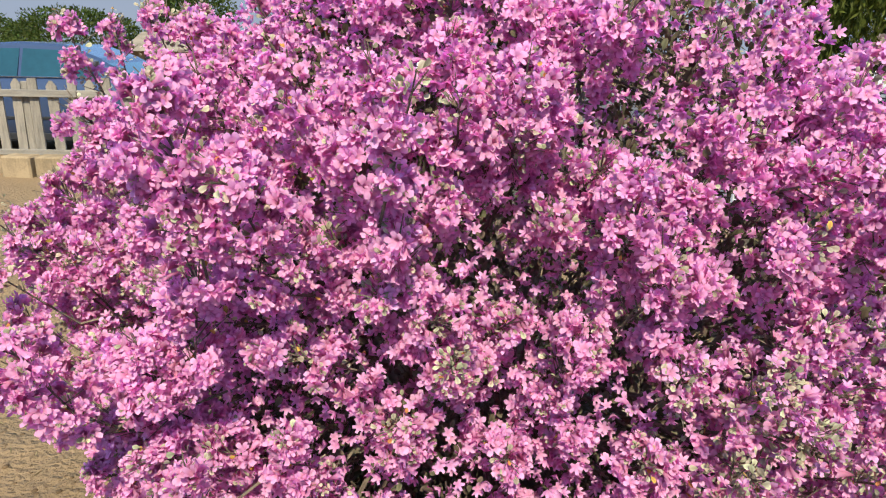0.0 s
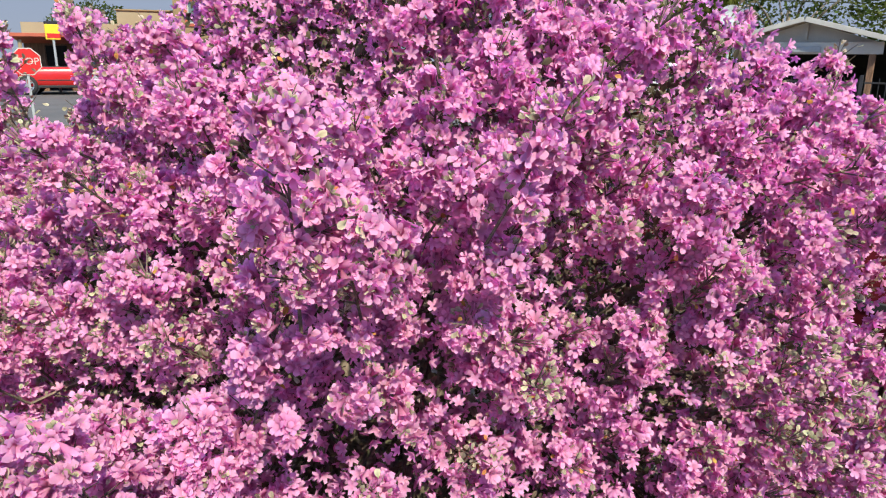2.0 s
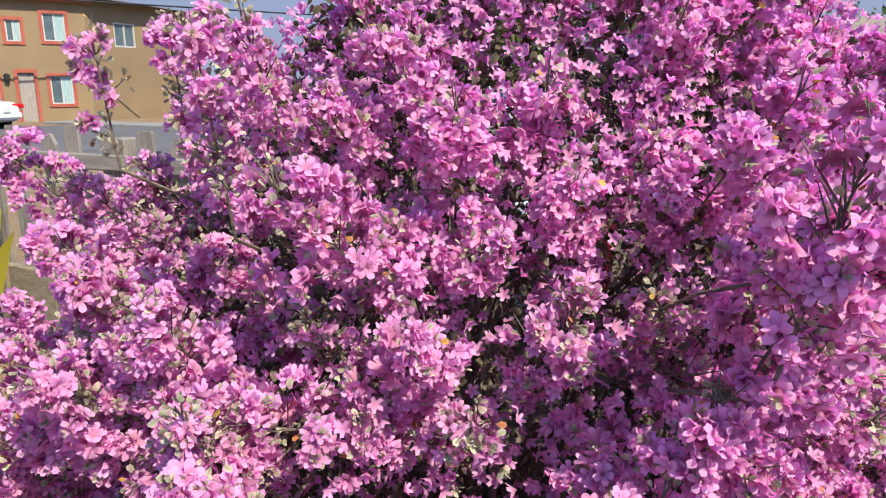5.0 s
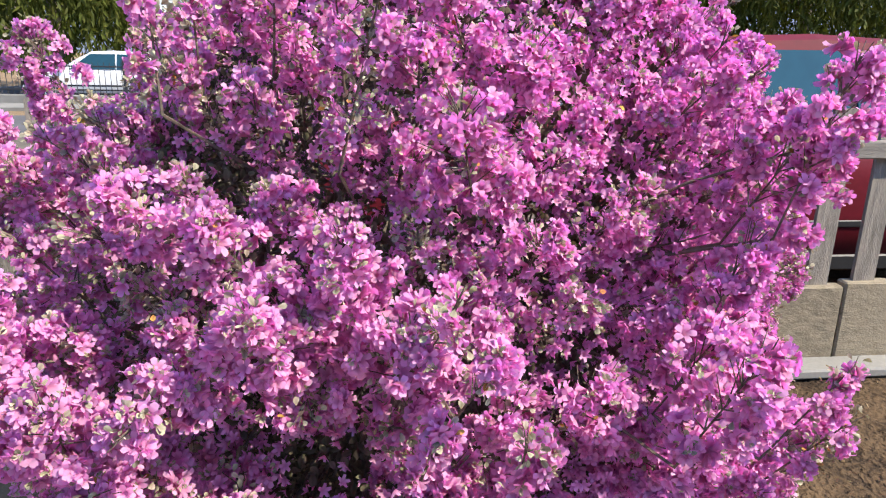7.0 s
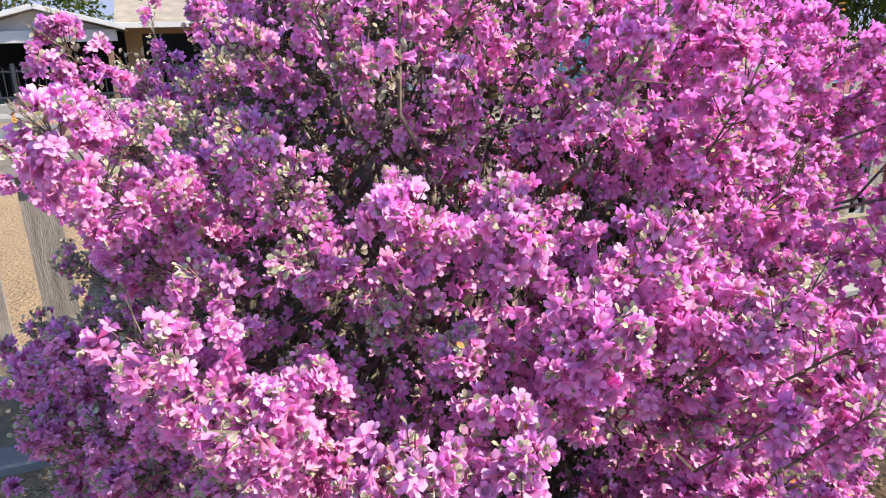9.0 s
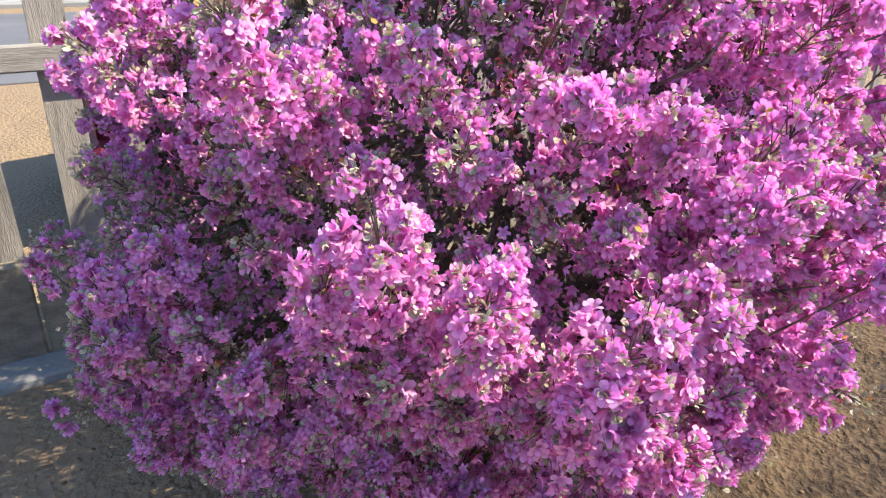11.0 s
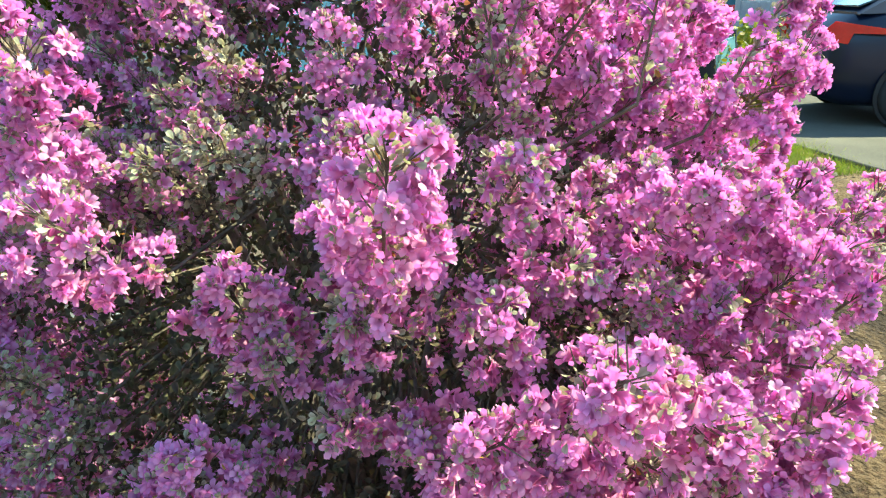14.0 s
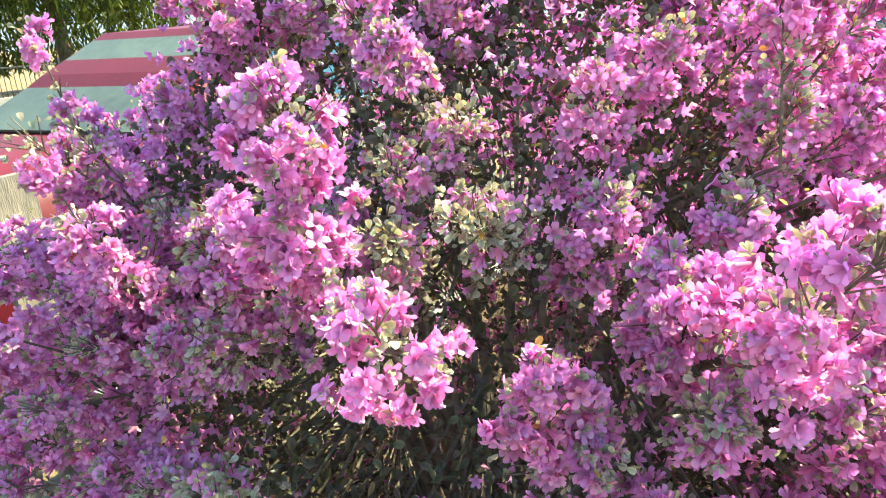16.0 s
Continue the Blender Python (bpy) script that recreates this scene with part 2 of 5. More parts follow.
def lathe(profile, sides=20, axis="z"):
    """A turned shape from (radius, height) pairs."""
    verts, faces = [], []
    for r, h in profile:
        for k in range(sides):
            a = 2 * math.pi * k / sides
            x, y = r * math.cos(a), r * math.sin(a)
            verts.append((x, y, h) if axis == "z" else (x, h, y))
    for i in range(len(profile) - 1):
        for k in range(sides):
            a, b = i * sides + k, i * sides + (k + 1) % sides
            faces.append([a, b, b + sides, a + sides] if axis == "z" else [b, a, a + sides, b + sides])
    return verts, faces


def prism(poly, thick, axis="y"):
    """A flat polygon given as (x, z) pairs with a thickness along y (or (x, y) pairs along z)."""
    n = len(poly)
    if axis == "y":
        verts = [(x, -thick / 2, z) for x, z in poly] + [(x, thick / 2, z) for x, z in poly]
    else:
        verts = [(x, y, -thick / 2) for x, y in poly] + [(x, y, thick / 2) for x, y in poly]
    faces = [list(range(n)), list(range(n, 2 * n))[::-1]]
    faces += [[(i + 1) % n, i, i + n, (i + 1) % n + n] for i in range(n)]
    return verts, faces


def scatter(tv, tf, trim, pos, axis, size, roll=None, seed=0):
    """Many copies of a small template in one mesh: arrays of verts, faces and the rim values."""
    tv, axis = np.asarray(tv, float), axis / np.linalg.norm(axis, axis=1, keepdims=True)
    n, k = len(pos), len(tv)
    roll = np.random.default_rng(seed).uniform(0, 2 * math.pi, n) if roll is None else roll
    ref = np.where(np.abs(axis[:, 2:]) > 0.9, [[1.0, 0, 0]], [[0, 0, 1.0]])
    u = np.cross(ref, axis)
    u /= np.linalg.norm(u, axis=1, keepdims=True)
    v = np.cross(axis, u)
    c, s = np.cos(roll)[:, None], np.sin(roll)[:, None]
    u, v = c * u + s * v, c * v - s * u
    out = pos[:, None] + size[:, None, None] * (tv[None, :, :1] * u[:, None] + tv[None, :, 1:2] * v[:, None] + tv[None, :, 2:] * axis[:, None])
    return out.reshape(-1, 3), tf, k, np.tile(trim, n)


def scattered_mesh(name, groups, material):
    """One mesh of scattered templates."""
    allv, loops, starts, rim, base, at = [], [], [], [], 0, 0
    for verts, tf, k, trim in groups:
        n = len(verts) // k
        sizes = [len(f) for f in tf]
        flat = np.concatenate([np.array(f) for f in tf])
        loops.append((flat[None] + (np.arange(n) * k)[:, None] + base).ravel())
        begin = np.r_[0, np.cumsum(sizes)[:-1]]
        starts.append((begin[None] + (np.arange(n) * len(flat))[:, None] + at).ravel())
        allv.append(verts), rim.append(trim)
        base += len(verts)
        at += n * len(flat)
    v, lo, st = np.concatenate(allv), np.concatenate(loops), np.concatenate(starts)
    me = bpy.data.meshes.new(name)
    me.vertices.add(len(v)), me.loops.add(len(lo)), me.polygons.add(len(st))
    me.vertices.foreach_set("co", v.astype(np.float32).ravel())
    me.loops.foreach_set("vertex_index", lo.astype(np.int32))
    me.polygons.foreach_set("loop_start", st.astype(np.int32))
    me.attributes.new("rim", "FLOAT", "POINT").data.foreach_set("value", np.concatenate(rim).astype(np.float32))
    me.materials.append(material)
    me.update(calc_edges=True)
    return me


# templates: a five-lobed bell flower, a folded leaf, a blade
def flower_template(mouth, flare, lobe, tube_len, seed):
    """mouth: radius of the throat; flare: how far the lobes rise (1: closed bell, 0: flat); lobe: their reach."""
    r = random.Random(seed)
    verts, faces, rim = [(0, 0, -tube_len)], [], [0.0]
    for i in range(5):
        a = 2 * math.pi * i / 5
        verts.append((mouth * math.cos(a), mouth * math.sin(a), 0.0))
        rim.append(0.35)
    for i in range(5):
        faces.append([0, 1 + i, 1 + (i + 1) % 5])
        mid = 2 * math.pi * (i + 0.5) / 5 + r.uniform(-0.14, 0.14)
        k = len(verts)
        reach, lift, curl = lobe * r.uniform(0.85, 1.12), flare + r.uniform(-0.12, 0.12), r.uniform(-0.12, 0.12)
        for off, far, h in ((-0.34, 0.68, -0.10 - curl), (-0.25, 0.98, -0.16 - curl), (r.uniform(-0.05, 0.05), 1.0, -0.10 + r.uniform(-0.12, 0.06)), (0.25, 0.98, -0.16 + curl), (0.34, 0.68, -0.10 + curl)):
            rr = reach * far
            verts.append((rr * math.cos(mid) - off * lobe * math.sin(mid), rr * math.sin(mid) + off * lobe * math.cos(mid), lift * 0.8 * min(1.0, far + 0.1) + h))
            rim.append(0.75 if far < 0.7 else 1.0)
        faces.append([1 + i, k, k + 2, k + 4, 1 + (i + 1) % 5])
        faces.append([k, k + 1, k + 2])
        faces.append([k + 2, k + 3, k + 4])
    return verts, faces, rim


FLOWERS = [flower_template(0.42, 0.55, 1.05, 1.5, 1), flower_template(0.44, 0.85, 0.92, 1.6, 2), flower_template(0.42, 0.30, 1.12, 1.3, 3), flower_template(0.36, 1.15, 0.72, 1.6, 4)]
STAR = ([(0, 0, -0.6)] + [(math.cos(0.41888 * k) * r, math.sin(0.41888 * k) * r, h) for k in range(15) for r, h in (((0.50, 0.0), (1.0, 0.35), (0.96, 0.25))[k % 3],)], [[0, 1 + k, 1 + (k + 1) % 15] for k in range(15)], [0.2] + [0.5, 1.0, 1.0] * 5)
CHIP = ([(0, 0, 0), (0.30, 0.06, 0.5), (-0.30, 0.06, 0.5), (0, 0, 1.0)], [[0, 1, 2], [1, 3, 2]], [0, 0.7, 0.7, 1])
SPRIG = ([(0, 0, 0), (0.31, 0.14, 0.52), (0.30, 0.20, 0.84), (0, 0.12, 1.0), (-0.30, 0.20, 0.84), (-0.31, 0.14, 0.52)], [[0, 1, 2, 3], [0, 3, 4, 5]], [0, 0.9, 1, 0.6, 1, 0.9])
LEAF = ([(0, 0, 0), (0.30, 0.09, 0.48), (0.24, 0.10, 0.86), (0, 0.03, 1.0), (-0.24, 0.10, 0.86), (-0.30, 0.09, 0.48)], [[0, 1, 2, 3], [0, 3, 4, 5]], [0, 0.9, 1, 0.6, 1, 0.9])
NARROW = ([(0, 0, 0), (0.05, 0.02, 0.5), (-0.05, 0.02, 0.5), (0, 0, 1.0)], [[0, 1, 2], [1, 3, 2]], [0, 0.7, 0.7, 1])
BLADE = ([(-0.03, 0, 0), (0.03, 0, 0), (0.022, 0.12, 0.55), (-0.022, 0.12, 0.55), (0, 0.38, 1.0)], [[0, 1, 2, 3], [3, 2, 4]], [0, 0, 0.6, 0.6, 1])


def blossoms(pos, axis, size, seed):
    kind = np.arange(len(pos)) % 4
    return [scatter(*FLOWERS[k], pos[kind == k], axis[kind == k], size[kind == k], seed=seed + k) for k in range(4)]


def smooth_noise(p, freq, seed):
    """A cheap smooth noise for arrays of points."""
    r = np.random.default_rng(seed)
    k, ph = r.normal(0, freq, (10, 3)), r.uniform(0, 2 * math.pi, 10)
    return np.sin(p @ k.T + ph).mean(1) * 1.8


# ---- ground ----
def ground_height(x, y):
    near = np.clip(1.4 - np.maximum(np.abs(x - 0.5) / 7.0, np.abs(y) / 8.0), 0, 1)
    p = np.stack([x, y, 0 * x], -1).reshape(-1, 3)
    fine = np.clip(1.3 - np.maximum(np.abs(x - 1.2) / 2.3, np.abs(y + 1.3) / 3.2), 0, 1).ravel()
    h = 0.009 * fine * smooth_noise(p, 38.0, 6) + 0.022 * smooth_noise(p, 1.6, 3) + 0.012 * smooth_noise(p, 6.0, 4) + 0.008 * smooth_noise(p, 17.0, 5)
    return (h.reshape(x.shape) - 0.02) * near


def lines(lo, hi, step, far=4000.0):
    inner = list(np.arange(lo, hi + 1e-6, step))
    out, gap = inner[:], step
    while out[-1] < far:
        gap *= 1.45
        out.append(out[-1] + gap)
    gap = step
    while out[0] > -far:
        gap *= 1.45
        out.insert(0, out[0] - gap)
    return np.array(out)


gx, gy = np.meshgrid(lines(-2.6, 3.6, 0.036), lines(-5.2, 3.8, 0.036))
gz = ground_height(gx, gy)
rows_n, cols_n = gx.shape
idx = np.arange(rows_n * cols_n).reshape(rows_n, cols_n)
ground_faces = np.stack([idx[:-1, :-1], idx[:-1, 1:], idx[1:, 1:], idx[1:, :-1]], -1).reshape(-1, 4)
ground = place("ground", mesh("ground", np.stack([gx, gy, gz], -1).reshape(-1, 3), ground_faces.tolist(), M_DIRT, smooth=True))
tagged(ground, "bare tan dirt yard with scattered clods", "ground", kind="structure")

# hazy sky low over the horizon, far behind everything
M_HAZE = bpy.data.materials.new("horizon_haze")
M_HAZE.use_nodes = True
hz = M_HAZE.node_tree
hz.nodes.remove(hz.nodes["Principled BSDF"])
hz_em, hz_tc, hz_sep, hz_ramp = hz.nodes.new("ShaderNodeEmission"), hz.nodes.new("ShaderNodeTexCoord"), hz.nodes.new("ShaderNodeSeparateXYZ"), hz.nodes.new("ShaderNodeValToRGB")
hz.links.new(hz_tc.outputs["Generated"], hz_sep.inputs[0]), hz.links.new(hz_sep.outputs["Z"], hz_ramp.inputs[0])
hz_ramp.color_ramp.elements[0].color, hz_ramp.color_ramp.elements[1].color = (0.185, 0.213, 0.285, 1), (0.135, 0.182, 0.31, 1)
hz.links.new(hz_ramp.outputs[0], hz_em.inputs[0]), hz.links.new(hz_em.outputs[0], hz.nodes["Material Output"].inputs[0])
ring_v, ring_f = lathe([(600.0, -2.0), (600.0, 70.0), (600.0, 140.0)], 96)
haze = place("backdrop", mesh("backdrop", ring_v, ring_f, M_HAZE, smooth=True))
tagged(haze, "pale blue-grey hazy sky low over the horizon", "sky", kind="structure")

# side fence frame: s runs along the fence, n points out to the street
FO, FD, FN = Vector((-1.13, 5.88, 0)), Vector((0.5425, -0.84, 0)), Vector((0.84, 0.5425, 0))
FANG = math.degrees(math.atan2(FD.y, FD.x))


def fpos(s, n, z=0.0, turn=0.0):
    p = FO + FD * s + FN * n
    return pose(p.x, p.y, z, 0, 0, FANG + turn)


def slab(name, sx, sy, sz, m, material, label, category):
    ob = place(name, mesh(name, *block(sx, sy, sz, 0.01), material), m=m)
    return tagged(ob, label, category, kind="structure")


slab("road", 260, 11.5, 0.05, pose(-4, 23.5, -0.03, 0, 0, 1.5), M_ROAD, "grey asphalt street beyond the yard", "road")
slab("road", 120, 8.0, 0.05, fpos(30, 10.0, -0.034), M_ROAD, "grey asphalt side street behind the fence", "road")
slab("pavement", 9.0, 9.0, 0.06, pose(3.6, -8.6, -0.03, 0, 0, -16), M_DRIVE, "concrete driveway with a parked car, shadow put into its dark colour", "driveway")
slab("pavement", 60, 1.6, 0.12, fpos(10, 16.2, -0.03), M_CONC, "pale concrete pavement along an iron fence", "pavement")

# ---- picket fences ----
def picket_mesh(h, pointed):
    w, t = 0.115, 0.022
    if pointed:
        poly = [(-w / 2, 0), (w / 2, 0), (w / 2, h - 0.07), (0.012, h), (-0.012, h), (-w / 2, h - 0.07)]
    else:
        poly = [(-w / 2, 0), (w / 2, 0), (w / 2 - 0.002, h - 0.008), (w / 2 - 0.012, h), (-w / 2 + 0.012, h), (-w / 2 + 0.002, h - 0.008)]
    return mesh("picket", *prism(poly, t), M_WOOD)


PICKETS = [picket_mesh(1.0, False), picket_mesh(0.97, True), picket_mesh(0.99, False), picket_mesh(0.95, True)]


def picket_fence(m, length, kerb_h, base_h, top_h, label, skew, kerb_mat, name="picket_fence", low_rail=True, step=0.262):
    """A fence along local x; the yard is on the -y side, where the rails are."""
    fence = thing(name, m, label, "fence", kind="structure")
    r = random.Random(skew)
    n = int(length / step)
    for i in range(n):
        h = (top_h - base_h) * (1.0 + r.uniform(-0.012, 0.012))
        mm = pose((i + 0.5) * step + r.uniform(-0.012, 0.012), r.uniform(-0.004, 0.004), base_h, r.uniform(-0.6, 0.6), r.uniform(-1.3, 1.3), 0)
        place("picket", PICKETS[i % 4], fence, mm @ Matrix.Diagonal((r.uniform(0.93, 1.07), 1, h, 1)))
    span = 2.1
    for k in range(math.ceil(length / span)):
        a, b = k * span, min((k + 1) * span, length)
        place("rail", mesh("rail", *block(b - a - 0.006, 0.045, 0.085, 0.006), M_RAIL), fence, pose((a + b) / 2, -0.036, top_h - 0.235, 0, r.uniform(-0.3, 0.3), 0))
        if low_rail:
            place("rail", mesh("rail", *block(b - a - 0.006, 0.04, 0.07, 0.006), M_RAIL), fence, pose((a + b) / 2, -0.034, base_h + 0.02))
        place("post", mesh("post", *block(0.09, 0.09, top_h - 0.03, 0.008), M_WOOD), fence, pose(min(a + 1.45, length - 0.3), 0.06, -0.03))
    place("post", mesh("post", *block(0.10, 0.10, top_h + 0.02, 0.008), M_WOOD), fence, pose(length + 0.02, 0.06, -0.03))
    if kerb_h:
        x = 0.0
        while x < length:
            w = r.uniform(0.42, 0.62)
            place("kerb_board", mesh("kerb_board", *block(w - 0.01, 0.07 + r.uniform(0, 0.012), kerb_h + r.uniform(-0.012, 0.012) + 0.04, 0.009), kerb_mat), fence,
                  pose(x + w / 2, -0.012 + r.uniform(-0.008, 0.008), -0.04, 0, r.uniform(-0.5, 0.5), r.uniform(-0.8, 0.8)))
            x += w
    return fence


side_fence = picket_fence(fpos(0, 0), 11.4, 0.41, 0.36, 1.28, "weathered grey wooden picket fence on a low board kerb", 5, M_BOARD, low_rail=False, step=0.255)
place("ledge", mesh("ledge", *block(11.4, 0.16, 0.05, 0.01), M_CONC), side_fence, pose(5.7, -0.13, -0.02))
front_fence = picket_fence(pose(-10.6, 8.1, 0, 0, 0, 0), 7.3, 0.16, 0.20, 1.14, "pale weathered picket fence beside the driveway gap", 9, M_BLOCK, step=0.218)
bv, bf = block(0.045, 0.03, 1.25, 0.004)
place("brace", mesh("brace", bv, bf, M_BOARD), front_fence, pose(6.95, -0.10, 0.0, 0, 32, 0))
for k in range(5):
    bl = place("stone_block", mesh("stone_block", *block(0.36 + 0.04 * (k % 2), 0.24, 0.27, 0.02), M_BLOCK), None, pose(-5.0 + 0.42 * k, 7.93, -0.03, 0, 0, (k * 37) % 7 - 3))
    tagged(bl, "rough tan sandstone block at the foot of the fence", "block", "sandstone blocks along the fence")

# ---- the flowering bush ----
BC = np.array([0.13, 1.84, 0.0])
PROFILE = ([0.0, 0.15, 0.35, 0.55, 0.75, 1.0, 1.2, 1.4, 1.6, 1.8, 1.93, 2.02], [0.48, 0.60, 0.78, 0.90, 0.97, 0.99, 0.95, 0.87, 0.73, 0.52, 0.29, 0.05])


# how the crown swells and sinks: degrees round the bush, height, width, metres outward
SWELLS = np.array([
    (90, 1.56, 0.16, 0.1), (108, 0.96, 0.16, -0.08), (108, 1.32, 0.16, -0.13), (114, 1.5, 0.16, -0.15), (126, 0.6, 0.16, 0.11),
    (132, 1.5, 0.16, 0.12), (137, 1.05, 0.17, -0.34), (312, 1.42, 0.2, 0.2), (162, 1.32, 0.16, 0.08), (180, 0.96, 0.16, 0.16),
    (186, 1.44, 0.32, 0.04), (186, 1.62, 0.16, 0.10), (204, 0.6, 0.16, 0.07), (206, 1.58, 0.16, 0.07), (216, 1.2, 0.16, 0.07),
    (318, 1.0, 0.3, 0.1), (234, 0.96, 0.16, -0.11), (252, 0.6, 0.22, 0.09), (258, 1.08, 0.16, -0.06), (258, 1.38, 0.16, 0.13),
    (276, 1.02, 0.16, -0.18), (282, 1.32, 0.16, -0.06), (330, 0.75, 0.25, 0.08), (308, 0.65, 0.2, 0.1)])
# great boughs that stand out of the crown: degrees round the bush, reach and height of the tip
GREAT = np.array([
    (102, 0.87, 1.31), (116, 0.77, 1.34), (129, 0.87, 1.35), (131, 0.88, 1.51), (138, 1.0, 1.31), (141, 1.06, 0.9),
    (146, 0.99, 0.98), (148, 0.87, 1.18), (161, 0.99, 1.28), (162, 1.09, 1.38), (168, 1.08, 1.03), (173, 1.18, 1.16), (179, 1.21, 1.07),
    (187, 1.02, 1.27), (189, 1.21, 1.04), (190, 1.18, 0.9), (196, 1.11, 0.75), (200, 1.12, 1.16), (206, 1.03, 1.23), (211, 1.06, 1.12),
    (215, 0.97, 1.4), (233, 1.23, 1.11), (239, 1.07, 1.06), (239, 1.08, 0.85), (245, 1.03, 1.18), (248, 1.13, 1.48), (250, 1.07, 1.37),
    (274, 0.9, 1.51), (284, 0.96, 1.35), (287, 0.99, 1.23), (307, 0.94, 1.44)])
# thin sprays that break the outline, in the same way
SPURS = np.array([
    (252, 1.12, 1.36), (250, 1.19, 0.98), (250, 1.2, 0.88), (258, 1.17, 0.77), (262, 1.08, 0.62), (214, 1.13, 1.18), (213, 1.13, 1.0),
    (216, 1.17, 1.11), (218, 1.17, 1.0), (209, 0.97, 1.57), (187, 0.92, 1.60), (88, 0.85, 1.59), (95, 0.83, 1.44), (127, 1.08, 0.86),
    (130, 1.12, 0.55), (265, 1.09, 1.48), (203, 0.8, 1.6), (196, 0.78, 1.62), (183, 0.76, 1.62), (173, 0.76, 1.63), (320, 0.8, 1.6), (300, 0.83, 1.57)])
# leafy clefts with few flowers: degrees, height, width, how bare
BARE = np.array([
    (262, 1.02, 0.11, 0.6), (294, 1.05, 0.13, 0.55), (300, 0.84, 0.12, 0.4), (274, 1.29, 0.06, 0.85), (137, 1.06, 0.18, 0.98), (123, 0.94, 0.12, 0.75),
    (143, 1.19, 0.11, 0.6), (141, 1.42, 0.14, 0.5), (116, 1.38, 0.18, 0.5), (163, 1.08, 0.05, 0.85), (183, 1.10, 0.05, 0.85), (178, 1.36, 0.10, 0.6),
    (246, 1.28, 0.05, 0.8), (212, 0.96, 0.06, 0.8), (231, 1.13, 0.06, 0.8), (210, 1.24, 0.06, 0.7), (233, 1.23, 0.05, 0.6), (187, 1.22, 0.05, 0.7), (124, 0.68, 0.09, 0.7)])


def patches(az, z, rows):
    """Soft round patches on the crown, added up."""
    turn = (az[:, None] - np.radians(rows[:, 0]) + math.pi) % (2 * math.pi) - math.pi
    return (np.exp(-0.5 * ((turn * 0.9) ** 2 + (z[:, None] - rows[:, 1]) ** 2) / rows[:, 2] ** 2) * rows[:, 3]).sum(1)


def envelope(az, z):
    p = np.stack([np.cos(az) * 0.9, np.sin(az) * 0.9, z], -1)
    west_top = np.clip(-np.cos(az), 0, 1) * np.clip((z - 0.95) / 0.4, 0, 1)
    r = np.interp(z, *PROFILE) * (1 - 0.07 * np.clip(-np.cos(az), 0, 1) - 0.13 * west_top + 0.075 * np.clip(-np.sin(az), 0, 1) - 0.04 * np.clip(np.cos(az - 1.1), 0, 1) ** 1.5 + 0.03 * np.clip(np.cos(az), 0, 1) + 0.06 * np.clip(np.cos(az - 1.95), 0, 1) ** 3 + 0.11 * np.clip(np.cos(az - 2.65), 0, 1) ** 4 * np.clip((1.6 - z) / 0.4, 0, 1)) * (1 - 0.28 * np.clip(np.cos(az - 2.05), 0, 1) ** 2 * np.clip((z - 1.25) / 0.25, 0, 1)) * (1 - (0.11 * np.clip(np.cos(az + 2.6), 0, 1) ** 2 + 0.04 * np.clip(np.cos(az + 1.0), 0, 1) ** 2) * np.clip((z - 1.15) / 0.25, 0, 1))
    return np.maximum(r * (1 + 0.06 * smooth_noise(p, 3.4, 21)) + 0.045 * smooth_noise(p, 8.5, 22) + patches(az, z, SWELLS), 0.12)


def facing(az, z):
    """The outward normal of the crown."""
    def at(a, h):
        r = envelope(a, h)
        return np.stack([r * np.cos(a), r * np.sin(a), h], -1)
    n = np.cross(at(az + 0.06, z) - at(az - 0.06, z), at(az, z + 0.05) - at(az, z - 0.05))
    return n / np.linalg.norm(n, axis=1, keepdims=True)


def spread(n, gap, seed, lo=0.08, hi=2.0):
    """Points spread evenly over the crown: azimuth, height and place."""
    r = np.random.default_rng(seed)
    z, az = r.uniform(lo, hi, n), r.uniform(-math.pi, math.pi, n)
    ok = r.uniform(0, 1, n) < np.interp(z, *PROFILE) + 0.1
    z, az = z[ok], az[ok]
    rad = envelope(az, z)
    pts = np.stack([rad * np.cos(az), rad * np.sin(az), z], -1)
    keep, cell = [], {}
    for i, (p, key) in enumerate(zip(pts.tolist(), (pts // gap).astype(int).tolist())):
        good = True
        for dx in (-1, 0, 1):
            for dy in (-1, 0, 1):
                for dz in (-1, 0, 1):
                    for q in cell.get((key[0] + dx, key[1] + dy, key[2] + dz), ()):
                        if (q[0] - p[0]) ** 2 + (q[1] - p[1]) ** 2 + (q[2] - p[2]) ** 2 < gap * gap:
                            good = False
        if good:
            cell.setdefault(tuple(key), []).append(p)
            keep.append(i)
    return az[keep], z[keep], pts[keep]


bush = thing("flowering_bush", pose(BC[0], BC[1], 0), "rounded sage bush covered in pink-purple bell flowers", "bush")
rb = np.random.default_rng(11)
UP = np.array([0, 0, 1.0])


def unit(v):
    return v / np.linalg.norm(v, axis=1, keepdims=True)


